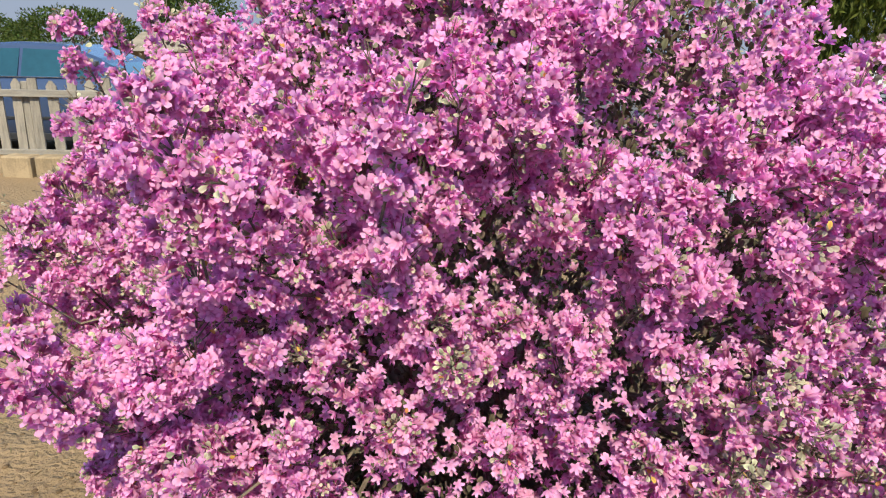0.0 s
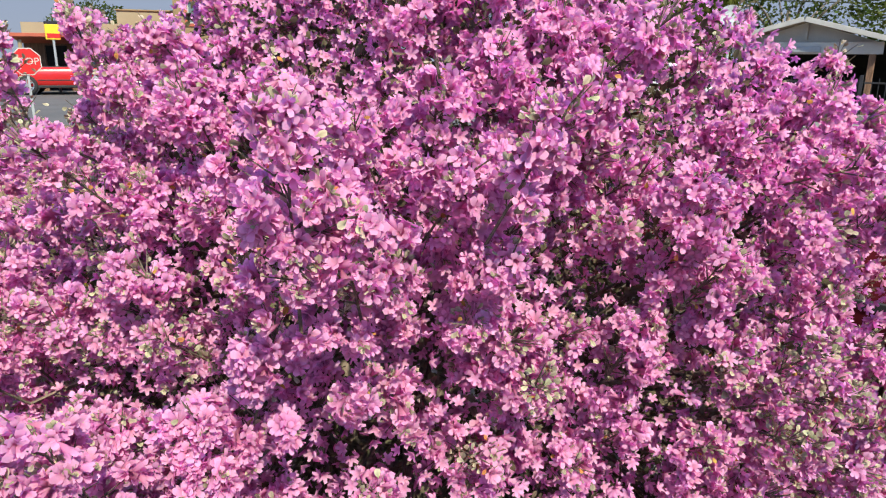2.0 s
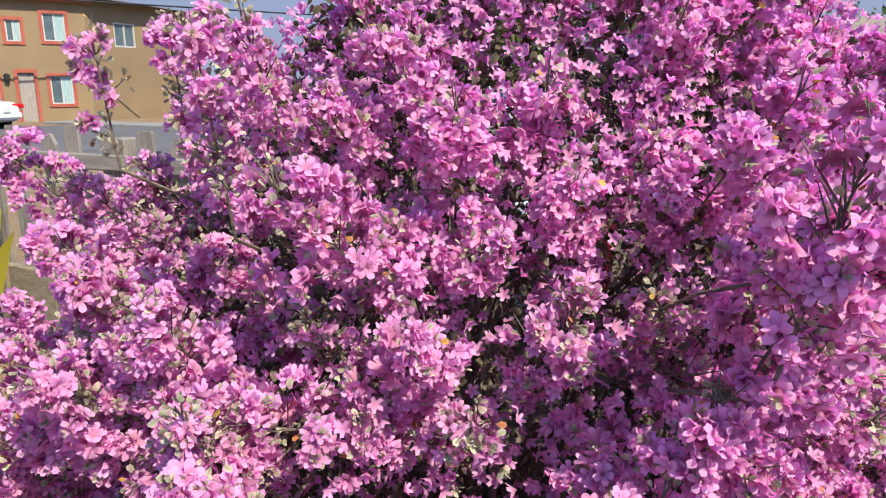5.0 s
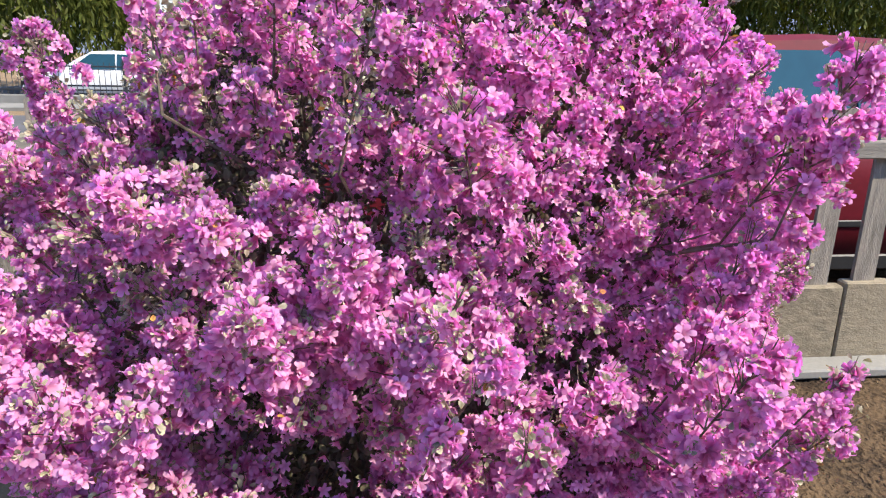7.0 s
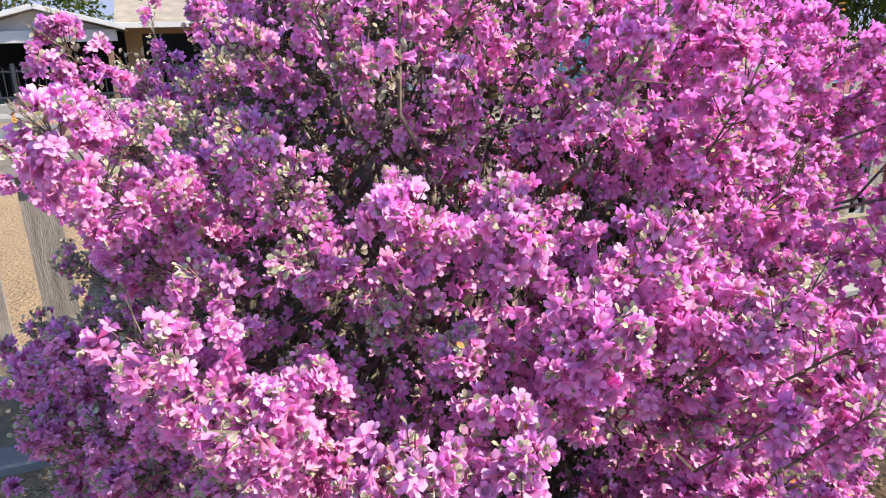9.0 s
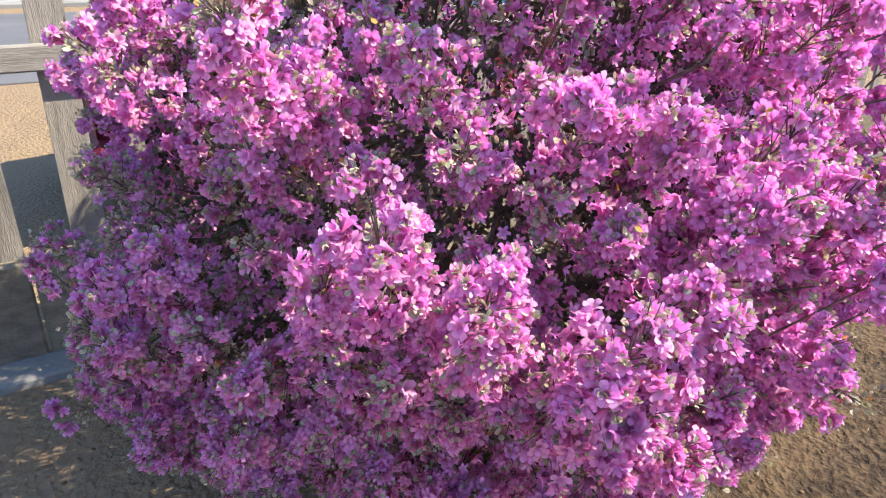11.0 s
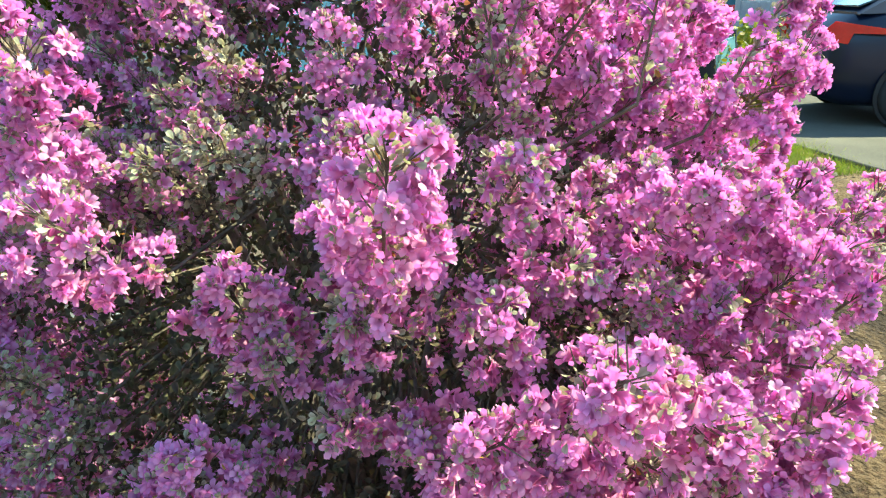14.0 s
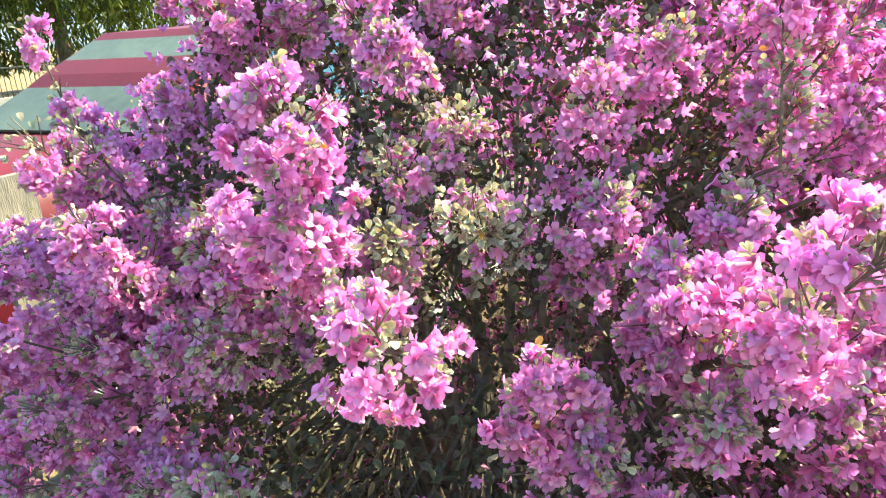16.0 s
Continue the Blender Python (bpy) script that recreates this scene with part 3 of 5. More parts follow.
# boughs: long brushes of flowering sprays that stand out of the dark inside
b_az, b_z, b_pt = spread(20000, 0.116, 101)
own_tips = np.concatenate([GREAT, SPURS])
g_az, g_r, g_z = np.radians(own_tips[:, 0]), own_tips[:, 1], own_tips[:, 2]
g_az = np.where(g_az > math.pi, g_az - 2 * math.pi, g_az)
g_pt = np.stack([g_r * np.cos(g_az), g_r * np.sin(g_az), g_z], -1)
hollow = np.clip((patches(b_az, b_z, BARE[BARE[:, 3] > 0.8]) - 0.55) * 4, 0, 0.97)
apart = (rb.uniform(0, 1, len(b_pt)) > hollow) & (((b_pt[:, None] - g_pt[None]) ** 2).sum(-1).min(1) > 0.07 ** 2) & (rb.uniform(0, 1, len(b_pt)) > 0.45 * np.clip((b_z - 1.45) / 0.15, 0, 1))
b_az, b_z, b_pt = np.concatenate([b_az[apart], g_az]), np.concatenate([b_z[apart], g_z]), np.concatenate([b_pt[apart], g_pt])
NB, NG = len(b_pt), len(g_pt)
great = np.arange(NB) >= NB - NG
thin = np.arange(NB) >= NB - len(SPURS)
b_out = unit(np.stack([np.cos(b_az), np.sin(b_az), np.interp(b_z, [0.1, 0.8, 1.4, 1.8, 2.0], [-0.15, 0.2, 0.55, 1.3, 3.0])], -1))
b_dir = unit(0.75 * facing(b_az, b_z) + 0.45 * b_out + UP * 0.42 + rb.normal(0, 0.26, (NB, 3)))
b_dir[great] = unit(0.75 * b_out[great] + UP * 0.6 + rb.normal(0, 0.2, (NG, 3)))
b_len = np.where(great, rb.uniform(0.22, 0.33, NB), rb.uniform(0.18, 0.32, NB))
b_wide = np.where(great, rb.uniform(0.85, 1.1, NB), rb.uniform(0.6, 0.95, NB)) * np.where(thin, 0.46, 1.0)
b_push = np.where(great, 0.0, rb.normal(-0.012, 0.042, NB))
b_end = b_pt + b_dir * b_push[:, None]
b_bloom = np.clip(1.08 + 0.22 * smooth_noise(b_pt, 4.5, 31) + rb.normal(0, 0.10, NB), 0.3, 1.0)
b_bloom = np.where(great, 1.0, b_bloom * (1 - np.clip(patches(b_az, b_z, BARE), 0, 0.85)))
nw = np.clip(np.cos(b_az - 2.5) - 0.1, 0, 1) / 0.9 * np.where(great, 0.3, 1.0)
hidden = np.clip(np.cos(b_az - 0.35) - 0.2, 0, 0.65) / 0.65
# sprays round each bough, thickest towards its end
per = np.maximum(6, (b_len * 92 * b_wide * (1 - 0.6 * hidden)).astype(int))
own_b = np.repeat(np.arange(NB), per)
NT = len(own_b)
bt = rb.uniform(0, 1, NT) ** 0.55
ax_b = b_dir[own_b]
ring = rb.normal(0, 1, (NT, 3)) + 0.25 * b_out[own_b]
ring = unit(ring - (ring * ax_b).sum(1, keepdims=True) * ax_b)


def girth_at(t, own):
    """How thick a bough's brush is along its length, with knobs."""
    knob = 1 + 0.34 * np.sin(t * b_len[own] * 62.0 + own * 1.7)
    return 0.053 * np.sqrt(np.clip(1 - ((t - 0.52) / 0.53) ** 2, 0.05, 1)) * knob * b_wide[own]


girth = girth_at(bt, own_b)
root = b_end[own_b] - ax_b * (b_len[own_b] * (1 - bt))[:, None]
spray_dir = unit(ax_b * (0.45 + 1.1 * bt[:, None] ** 3) + ring * (1.05 - 0.5 * bt[:, None]) + UP * 0.15 + rb.normal(0, 0.22, (NT, 3)))
spray_len = girth + rb.uniform(0.004, 0.030, NT)
tip = root + spray_dir * spray_len[:, None]
bloom = np.clip(b_bloom[own_b] + rb.normal(0, 0.12, NT), 0.08, 1.0) * (1 - 0.5 * hidden[own_b])


def along(count_per_m, weights, lo, hi, radius, seed):
    """Points on the sprays with their outward axes."""
    r = np.random.default_rng(seed)
    counts = np.maximum(0, (spray_len * count_per_m * weights + r.uniform(0, 1, NT)).astype(int))
    own = np.repeat(np.arange(NT), counts)
    t = r.uniform(lo, hi, len(own))
    ax = spray_dir[own]
    side = r.normal(0, 1, (len(own), 3)) + 0.3 * b_out[own_b[own]]
    side = unit(side - (side * ax).sum(1, keepdims=True) * ax)
    pos = tip[own] - ax * (spray_len[own] * (1 - t))[:, None] + side * (radius * r.uniform(0.5, 1.3, len(own)) * (1.1 - 0.35 * t))[:, None]
    return pos, side, ax, own, t


# blossoms, in small round clumps on the outside of each bough
co = np.repeat(np.arange(NB), np.maximum(4, (118 * b_len * b_wide * (1 - 0.88 * hidden) * np.where(thin, 0.6, 1.0)).astype(int)))
NC = len(co)
ct = 1 - (1 - rb.uniform(0, 1, NC) ** np.where(thin[co], 0.38, 0.60)) * (1 - 0.25 * nw[co])
cside = rb.normal(0, 1, (NC, 3)) + 0.55 * b_out[co]
cside = unit(cside - (cside * b_dir[co]).sum(1, keepdims=True) * b_dir[co])
c_face = unit(cside * (1 - 0.6 * ct[:, None] ** 4) + b_dir[co] * (0.35 + 1.0 * ct[:, None] ** 4) + rb.normal(0, 0.2, (NC, 3)))
c_pos = b_end[co] - b_dir[co] * (b_len[co] * (1 - ct))[:, None] + cside * (girth_at(ct, co) * rb.uniform(0.72, 1.25, NC))[:, None]
fc_own = np.repeat(np.arange(NC), np.maximum(1, (rb.uniform(5.0, 10.5, NC) * b_bloom[co] * (1 - 0.15 * nw[co] + 0.12 * np.clip(-np.sin(b_az[co]), 0, 1))).astype(int)))
NF = len(fc_own)
fo = co[fc_own]
f_side = unit(0.75 * c_face[fc_own] + unit(rb.normal(0, 1, (NF, 3))))
fp = c_pos[fc_own] + f_side * rb.uniform(0.011, 0.021, NF)[:, None]
f_axis = f_side + np.array([0, 0, -0.25]) + rb.normal(0, 0.28, (NF, 3))
f_size = rb.uniform(0.0100, 0.0138, NF) * (1 + 0.05 * np.clip(-np.cos(b_az[fo] + 0.3), 0, 1) + 0.13 * np.clip(-np.sin(b_az[fo] + 0.3), 0, 1))
# the blossoms of the south-western flank stand singly
flank = np.argsort(fp @ np.array([0.75, 0.6, -0.25]))[:900][::3][:300]
rest = np.ones(len(fp), bool)
rest[flank] = False
# blossoms further in
ni = 36000
ia, iz = rb.uniform(-math.pi, math.pi, ni), rb.uniform(0.15, 1.85, ni)
ok = rb.uniform(0, 1, ni) < np.interp(iz, *PROFILE) * np.where(np.cos(ia - 0.35) > 0.5, 0.3, 1.0) * (1 - 0.75 * np.clip(np.cos(ia - 2.5) + 0.1, 0, 1)) * (1 - np.clip(patches(ia, iz, BARE), 0, 1))
ia, iz = ia[ok], iz[ok]
ni = len(ia)
ir = envelope(ia, iz) * rb.uniform(0.72, 0.95, ni)
ip = np.stack([ir * np.cos(ia), ir * np.sin(ia), iz], -1)
i_axis = np.stack([np.cos(ia), np.sin(ia), 0 * ia], -1) + rb.normal(0, 0.9, (ni, 3))
place("blossoms", scattered_mesh("blossoms", blossoms(fp[rest], f_axis[rest], f_size[rest], 51) + [scatter(*STAR, ip, i_axis, rb.uniform(0.010, 0.013, ni), seed=57)], M_PETAL), bush, kind="stuff", label="mass of pink-purple bell flowers")
one = [scattered_mesh("flower", [scatter(*FLOWERS[k], np.zeros((1, 3)), np.array([[0, 0, 1.0]]), np.ones(1), roll=np.zeros(1))], M_PETAL) for k in range(4)]
for j, i in enumerate(flank):
    q = Vector(f_axis[i]).to_track_quat("Z", "Y") @ Euler((0, 0, j * 1.7)).to_quaternion()
    place("flower", one[j % 4], bush, Matrix.LocRotScale(Vector(fp[i]), q, Vector((f_size[i],) * 3)))
# leaves on the sprays, rosettes at their ends, and the inner leaves
lp, ls, la, lo_, lt = along(54, 3.7 - 3.2 * bloom + 2.0 * nw[own_b] + 2.0 * thin[own_b], -0.2, 0.9, 0.014, 61)
l_axis = ls + la * 0.6 + rb.normal(0, 0.25, ls.shape)
l_size = rb.uniform(0.009, 0.016, len(lp))
tops = np.flatnonzero(rb.uniform(0, 1, NC) < 0.36 + 0.60 * (1 - b_bloom[co]) + 0.45 * nw[co] + 0.15 * np.clip(-np.cos(b_az[co] + 0.1), 0, 1) + 0.3 * thin[co])
LR = 8
t_ax = np.repeat(c_face[tops], LR, 0)
t_u = unit(np.cross(t_ax, np.array([0.31, 0.53, 0.79])))
t_turn = np.tile(np.arange(LR) * 2.4, len(tops)) + np.repeat(rb.uniform(0, 6.3, len(tops)), LR)
t_out = t_u * np.cos(t_turn)[:, None] + np.cross(t_ax, t_u) * np.sin(t_turn)[:, None]
t_lean = np.tile(np.linspace(1.25, 0.35, LR), len(tops))
tp = np.repeat(c_pos[tops] + c_face[tops] * 0.022, LR, 0) - t_ax * np.tile(np.linspace(0.010, 0.0, LR), len(tops))[:, None]
t_axis = t_ax * np.cos(t_lean)[:, None] + t_out * np.sin(t_lean)[:, None] + rb.normal(0, 0.14, (len(tp), 3))
t_size = rb.uniform(0.009, 0.0155, len(tp)) * np.tile(np.linspace(1.1, 0.6, LR), len(tops))
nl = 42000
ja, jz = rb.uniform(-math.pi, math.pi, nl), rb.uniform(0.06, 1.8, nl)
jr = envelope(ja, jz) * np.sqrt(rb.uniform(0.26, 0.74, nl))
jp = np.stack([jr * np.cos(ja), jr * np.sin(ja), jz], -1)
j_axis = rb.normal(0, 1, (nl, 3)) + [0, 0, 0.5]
leaf_pos, leaf_axis, leaf_size = np.concatenate([lp, tp]), np.concatenate([l_axis, t_axis]), np.concatenate([l_size, t_size])
first = np.argsort(leaf_pos @ np.array([0.75, 0.6, -0.25]))[:1200][::4][:300]
rest = np.ones(len(leaf_pos), bool)
rest[first] = False
place("foliage", scattered_mesh("foliage", [scatter(*SPRIG, leaf_pos[rest], leaf_axis[rest], leaf_size[rest], seed=71)], M_LEAF), bush, kind="stuff", label="silvery grey-green felted leaves")
# inner leaves carry the crown's inner shade in their darker colour
place("inner_foliage", scattered_mesh("inner_foliage", [scatter(*LEAF, jp, j_axis, rb.uniform(0.015, 0.026, nl), seed=72)], M_SHADED), bush, kind="stuff", label="olive leaves inside the crown, colour darkened to stand in for shade")
one_leaf = scattered_mesh("leaf", [scatter(*LEAF, np.zeros((1, 3)), np.array([[0, 0, 1.0]]), np.ones(1), roll=np.zeros(1))], M_LEAF)
for j, i in enumerate(first):
    q = Vector(leaf_axis[i]).to_track_quat("Z", "Y") @ Euler((0, 0, j * 2.1)).to_quaternion()
    place("leaf", one_leaf, bush, Matrix.LocRotScale(Vector(leaf_pos[i]), q, Vector((leaf_size[i],) * 3)))
# withered brown bits
wp = along(4.0, np.ones(NT), 0.1, 0.95, 0.018, 81)
place("withered_leaves", scattered_mesh("withered_leaves", [scatter(*LEAF, wp[0], wp[1] + rb.normal(0, 0.4, wp[1].shape), rb.uniform(0.009, 0.015, len(wp[0])), seed=83)], M_DRY), bush, kind="stuff", label="withered orange-brown leaves and spent flowers")
# limbs
limb_tips = []
for k in range(26):
    a = k * 2.39996
    z1 = 0.45 + 1.15 * ((k * 0.618) % 1)
    r1 = float(envelope(np.array([a]), np.array([z1]))[0]) * 0.55
    p0 = Vector((0.07 * math.cos(a), 0.07 * math.sin(a), -0.03))
    p3 = Vector((r1 * math.cos(a + 0.25), r1 * math.sin(a + 0.25), z1))
    p1, p2 = p0.lerp(p3, 0.35) + Vector((0.03 * math.sin(k * 3), 0.03 * math.cos(k * 5), 0.10)), p0.lerp(p3, 0.7) + Vector((0.03 * math.cos(k * 7), 0.03 * math.sin(k * 4), 0.07))
    place("branch", mesh("branch", *tube([p0, p1, p2, p3], [0.026, 0.018, 0.012, 0.006], 7), M_BARK, smooth=True), bush)
    limb_tips += [p2, p3]
lt_arr = np.array([tuple(p) for p in limb_tips])
twigs = []
for i in range(NB):
    end = Vector(b_end[i] - b_dir[i] * b_len[i])
    start = Vector(lt_arr[((lt_arr - np.array(end)) ** 2).sum(1).argmin()])
    twigs.append(tube([start, Vector((0.78 * (start.x + end.x) / 2, 0.78 * (start.y + end.y) / 2, (start.z + end.z) / 2)), end, Vector(b_end[i])], [0.005, 0.004, 0.003, 0.0012], 4))
for i in range(NT):
    twigs.append(tube([Vector(root[i]), Vector(tip[i])], [0.0016, 0.0007], 3))
place("twig_tangle", mesh("twig_tangle", *joined(*twigs), M_TWIG), bush, kind="stuff", label="thin grey-brown twigs")



# ---- vehicles ----
def wheel_meshes(r, w, spokes):
    tyre = mesh("tyre", *lathe([(r * 0.66, -w / 2), (r * 0.93, -w / 2), (r, -w * 0.3), (r, w * 0.3), (r * 0.93, w / 2), (r * 0.66, w / 2)], 24, "y"), M_TYRE, smooth=True)
    pieces = [lathe([(r * 0.60, -w * 0.44), (r * 0.67, -w * 0.5), (r * 0.67, -w * 0.38)], 24, "y"), lathe([(0.0, -w * 0.40), (r * 0.16, -w * 0.40), (r * 0.17, -w * 0.3)], 12, "y")]
    for k in range(spokes):
        a = 360 * k / spokes
        v, f = block(r * 0.115, w * 0.10, r * 0.56, 0.004, (0, -w * 0.40, r * 0.10))
        m = Euler((0, radians(a), 0)).to_matrix()
        pieces.append(([m @ Vector(p) for p in v], f))
    rim = mesh("rim", *joined(*pieces), M_RIM)
    hub = mesh("brake_drum", *lathe([(r * 0.64, -w * 0.12), (0.0, -w * 0.12)], 20, "y"), M_BLACK)
    return tyre, rim, hub


WHEEL = wheel_meshes(0.33, 0.21, 10)
WHEEL_BIG = wheel_meshes(0.39, 0.25, 6)


def pane(points, parent, name, material, label=""):
    """A thin pane from an outline of points, proud of the body behind it."""
    pts = [Vector(p) for p in points]
    nrm = (pts[1] - pts[0]).cross(pts[2] - pts[0]).normalized()
    n = len(pts)
    verts = [p + nrm * 0.008 for p in pts] + [p - nrm * 0.01 for p in pts]
    faces = [list(range(n)), list(range(n, 2 * n))[::-1]] + [[(i + 1) % n, i, i + n, (i + 1) % n + n] for i in range(n)]
    return place(name, mesh(name, verts, faces, material), parent, label=label)


def car(m, L, W, H, shoulder, nose, cab, body_mat, label, category="car", big=False, tail="strip", group="", bed=None, midf=0.45, axle=0.20, glass=None):
    """A parked vehicle, x ahead. nose: height of the bonnet's front edge. cab: x of rear glass foot, rear roof edge, front roof edge,
    windscreen foot. bed: x where an open load bed ends behind the cab."""
    glass = glass or M_GLASS
    v = thing("car" if category == "car" else category.replace(" ", "_"), m, label, category, group)
    hw, zb = W / 2, 0.20 + 0.06 * big
    x0, x1 = -L / 2, L / 2
    fx, rx_ = x1 - 0.19 * L, x0 + axle * L
    wr = 0.39 if big else 0.33
    st = []
    for u in (0, 0.015, 0.05, 0.12, 0.2, 0.3, 0.42, 0.55, 0.68, 0.78, 0.87, 0.94, 0.98, 1.0):
        x = x0 + u * L
        top = np.interp(x, [x0, x0 + 0.06 * L, cab[0], cab[3], x1 - 0.07 * L, x1], [shoulder * 0.82, shoulder * 0.98, shoulder, shoulder, nose, nose * 0.80])
        w = hw * np.interp(u, [0, 0.015, 0.05, 0.14, 0.85, 0.95, 0.985, 1], [0.70, 0.82, 0.92, 1, 1, 0.93, 0.82, 0.68])
        low = zb + 0.10 * max(0, 1 - min(u, 1 - u) / 0.06)
        st.append((x, top, w, low))
    verts, faces, ring = [], [], 12
    for x, top, w, low in st:
        h = top - low
        half = [(w * 0.80, low), (w * 0.985, low + 0.10 * h), (w, low + 0.42 * h), (w * 1.0, low + 0.66 * h), (w * 0.965, low + 0.90 * h), (w * 0.86, top)]
        verts += [(x, y, z) for y, z in half] + [(x, -y, z) for y, z in half[::-1]]
    for i in range(len(st) - 1):
        for k in range(ring):
            a, b = i * ring + k, i * ring + (k + 1) % ring
            faces.append([a, b, b + ring, a + ring])
    faces += [list(range(ring)), [(len(st) - 1) * ring + k for k in range(ring)][::-1]]
    shell = mesh("body", verts, faces, body_mat, smooth=True)
    for cap in (len(faces) - 1, len(faces) - 2):
        shell.polygons[cap].use_smooth = False
    place("body", shell, v)
    # cabin
    wb, wt, zs = hw * 0.90, hw * 0.70, shoulder - 0.03
    cs = [(cab[0], zs, wb, wb * 0.98), (cab[0] * 0.5 + cab[1] * 0.5, zs + (H - zs) * 0.58, wb, wt * 1.06), (cab[1], H - 0.03, wb, wt), ((cab[1] + cab[2]) / 2, H, wb, wt), (cab[2], H - 0.035, wb, wt),
          (cab[2] * 0.5 + cab[3] * 0.5, zs + (H - zs) * 0.54, wb, wt * 1.06), (cab[3], zs, wb, wb * 0.98)]
    verts, faces = [], []
    for x, top, wl, wu in cs:
        verts += [(x, wl, zs - 0.02), (x, wu * 1.0, top - 0.035), (x, wu * 0.9, top), (x, -wu * 0.9, top), (x, -wu, top - 0.035), (x, -wl, zs - 0.02)]
    for i in range(len(cs) - 1):
        for k in range(6):
            a, b = i * 6 + k, i * 6 + (k + 1) % 6
            faces.append([a, b, b + 6, a + 6])
    faces += [[5, 4, 3, 2, 1, 0], [36 + k for k in range(6)]]
    place("cabin", mesh("cabin", verts, faces, body_mat), v)
    for sgn in (1, -1):
        def side(x, t):
            return (x, sgn * (wb + (wt - wb) * t + 0.004), zs + (H - 0.06 - zs) * t)
        mid = cab[1] + (cab[2] - cab[1]) * (midf if bed is None else -0.2)
        spans = [[(cab[3] - 0.28, 0.05), (cab[2] + 0.02, 0.90), (mid + 0.02, 0.92), (mid + 0.02, 0.05)], [(mid - 0.03, 0.05), (mid - 0.03, 0.92), (cab[1] + 0.05, 0.88), (cab[0] + 0.34, 0.05)]]
        for q in spans[: 1 if bed is not None else 2]:
            pts = [side(*p) for p in q]
            pane(pts if sgn > 0 else pts[::-1], v, "side_window", M_GLASS, "dark tinted side window")
        place("window_trim", mesh("window_trim", *block(cab[3] - cab[0] - 0.62, 0.014, 0.018, 0.003), M_CHROME), v, pose((cab[3] + cab[0] + 0.06) / 2, sgn * (wb + 0.006), zs + 0.008), label="thin chrome strip under the windows")
        for xs in (mid - 0.35, mid - 1.15):
            if xs > cab[0]:
                place("door_handle", mesh("door_handle", *block(0.16, 0.025, 0.025, 0.006), M_CHROME), v, pose(xs + 0.1, sgn * (hw * 0.99), zs - 0.16))
        place("side_mirror", mesh("side_mirror", *block(0.15, 0.22, 0.15, 0.035), body_mat), v, pose(cab[3] - 0.12, sgn * (hw + 0.06), zs + 0.0))
        place("sill", mesh("sill", *block(fx - rx_ - 0.75, 0.03, 0.10, 0.01), M_BLACK), v, pose((fx + rx_) / 2, sgn * hw * 0.985, zb + 0.02))
        place("side_moulding", mesh("side_moulding", *block(fx - rx_ - 0.8, 0.02, 0.045, 0.006), M_BLACK), v, pose((fx + rx_) / 2, sgn * (hw * 0.997), zb + 0.30))
        for wx in (fx, rx_):
            arch = lathe([(wr * 1.17, -0.012), (wr * 1.17, 0.012), (0.0, 0.012)], 22, "y") if sgn < 0 else lathe([(0.0, -0.012), (wr * 1.17, -0.012), (wr * 1.17, 0.012), (0.0, 0.012)], 22, "y")
            place("wheel_arch", mesh("wheel_arch", *arch, M_BLACK), v, pose(wx, sgn * (hw * 0.995), wr + 0.02))
            wh = place("wheel", (WHEEL_BIG if big else WHEEL)[0], v, pose(wx, sgn * (hw - 0.06), wr, 0, 0, 0 if sgn < 0 else 180), label="black tyre with alloy rim")
            for nm, me in zip(("rim", "brake_drum"), (WHEEL_BIG if big else WHEEL)[1:]):
                place(nm, me, wh)
        place("head_lamp", mesh("head_lamp", *block(0.20, 0.36, 0.13, 0.03), M_HEAD), v, pose(x1 - 0.10, sgn * hw * 0.66, nose * 0.72, 0, 0, sgn * -14))
        if tail == "strip":
            lens = block(0.30, 0.40, 0.14, 0.03)
            place("tail_lamp", mesh("tail_lamp", *lens, M_TAIL), v, pose(x0 + 0.13, sgn * hw * 0.745, shoulder * 0.745, 0, 0, sgn * 18))
        elif tail == "blade":
            poly = [(0.0, 0.0), (0.46, 0.055), (0.48, 0.095), (0.18, 0.085), (0.14, 0.16), (0.0, 0.14), (-0.10, 0.07)]
            poly = [(1.05 * x, 1.5 * (0.17 - z)) for x, z in poly][::-1]
            place("tail_lamp", mesh("tail_lamp", *prism(poly, 0.09), M_TAIL), v, pose(x0 + 0.05, sgn * hw * 0.815, shoulder * 0.70, 0, 0, sgn * 20))
        else:
            place("tail_lamp", mesh("tail_lamp", *block(0.10, 0.14, 0.36, 0.03), M_TAIL), v, pose(x0 + 0.05, sgn * hw * 0.82, shoulder * 0.62))
    ny = wb * 0.86
    pane([(cab[3] - 0.02, -ny, zs + 0.04), (cab[3] - 0.02, ny, zs + 0.04), (cab[3] * 0.12 + cab[2] * 0.88, wt * 0.86, H - 0.085), (cab[3] * 0.12 + cab[2] * 0.88, -wt * 0.86, H - 0.085)], v, "windscreen", glass, "sloping windscreen reflecting the sky")
    pane([(cab[0] + 0.02, ny, zs + 0.06), (cab[0] + 0.02, -ny, zs + 0.06), (cab[0] * 0.12 + cab[1] * 0.88, -wt * 0.86, H - 0.08), (cab[0] * 0.12 + cab[1] * 0.88, wt * 0.86, H - 0.08)], v, "rear_window", M_GLASS)
    place("front_bumper", mesh("front_bumper", *block(0.16, W * 0.80, 0.20, 0.05), body_mat if not big else M_BLACK), v, pose(x1 - 0.03, 0, zb + 0.12))
    place("rear_bumper", mesh("rear_bumper", *block(0.16, W * 0.82, 0.20, 0.05), body_mat), v, pose(x0 + 0.03, 0, zb + 0.12))
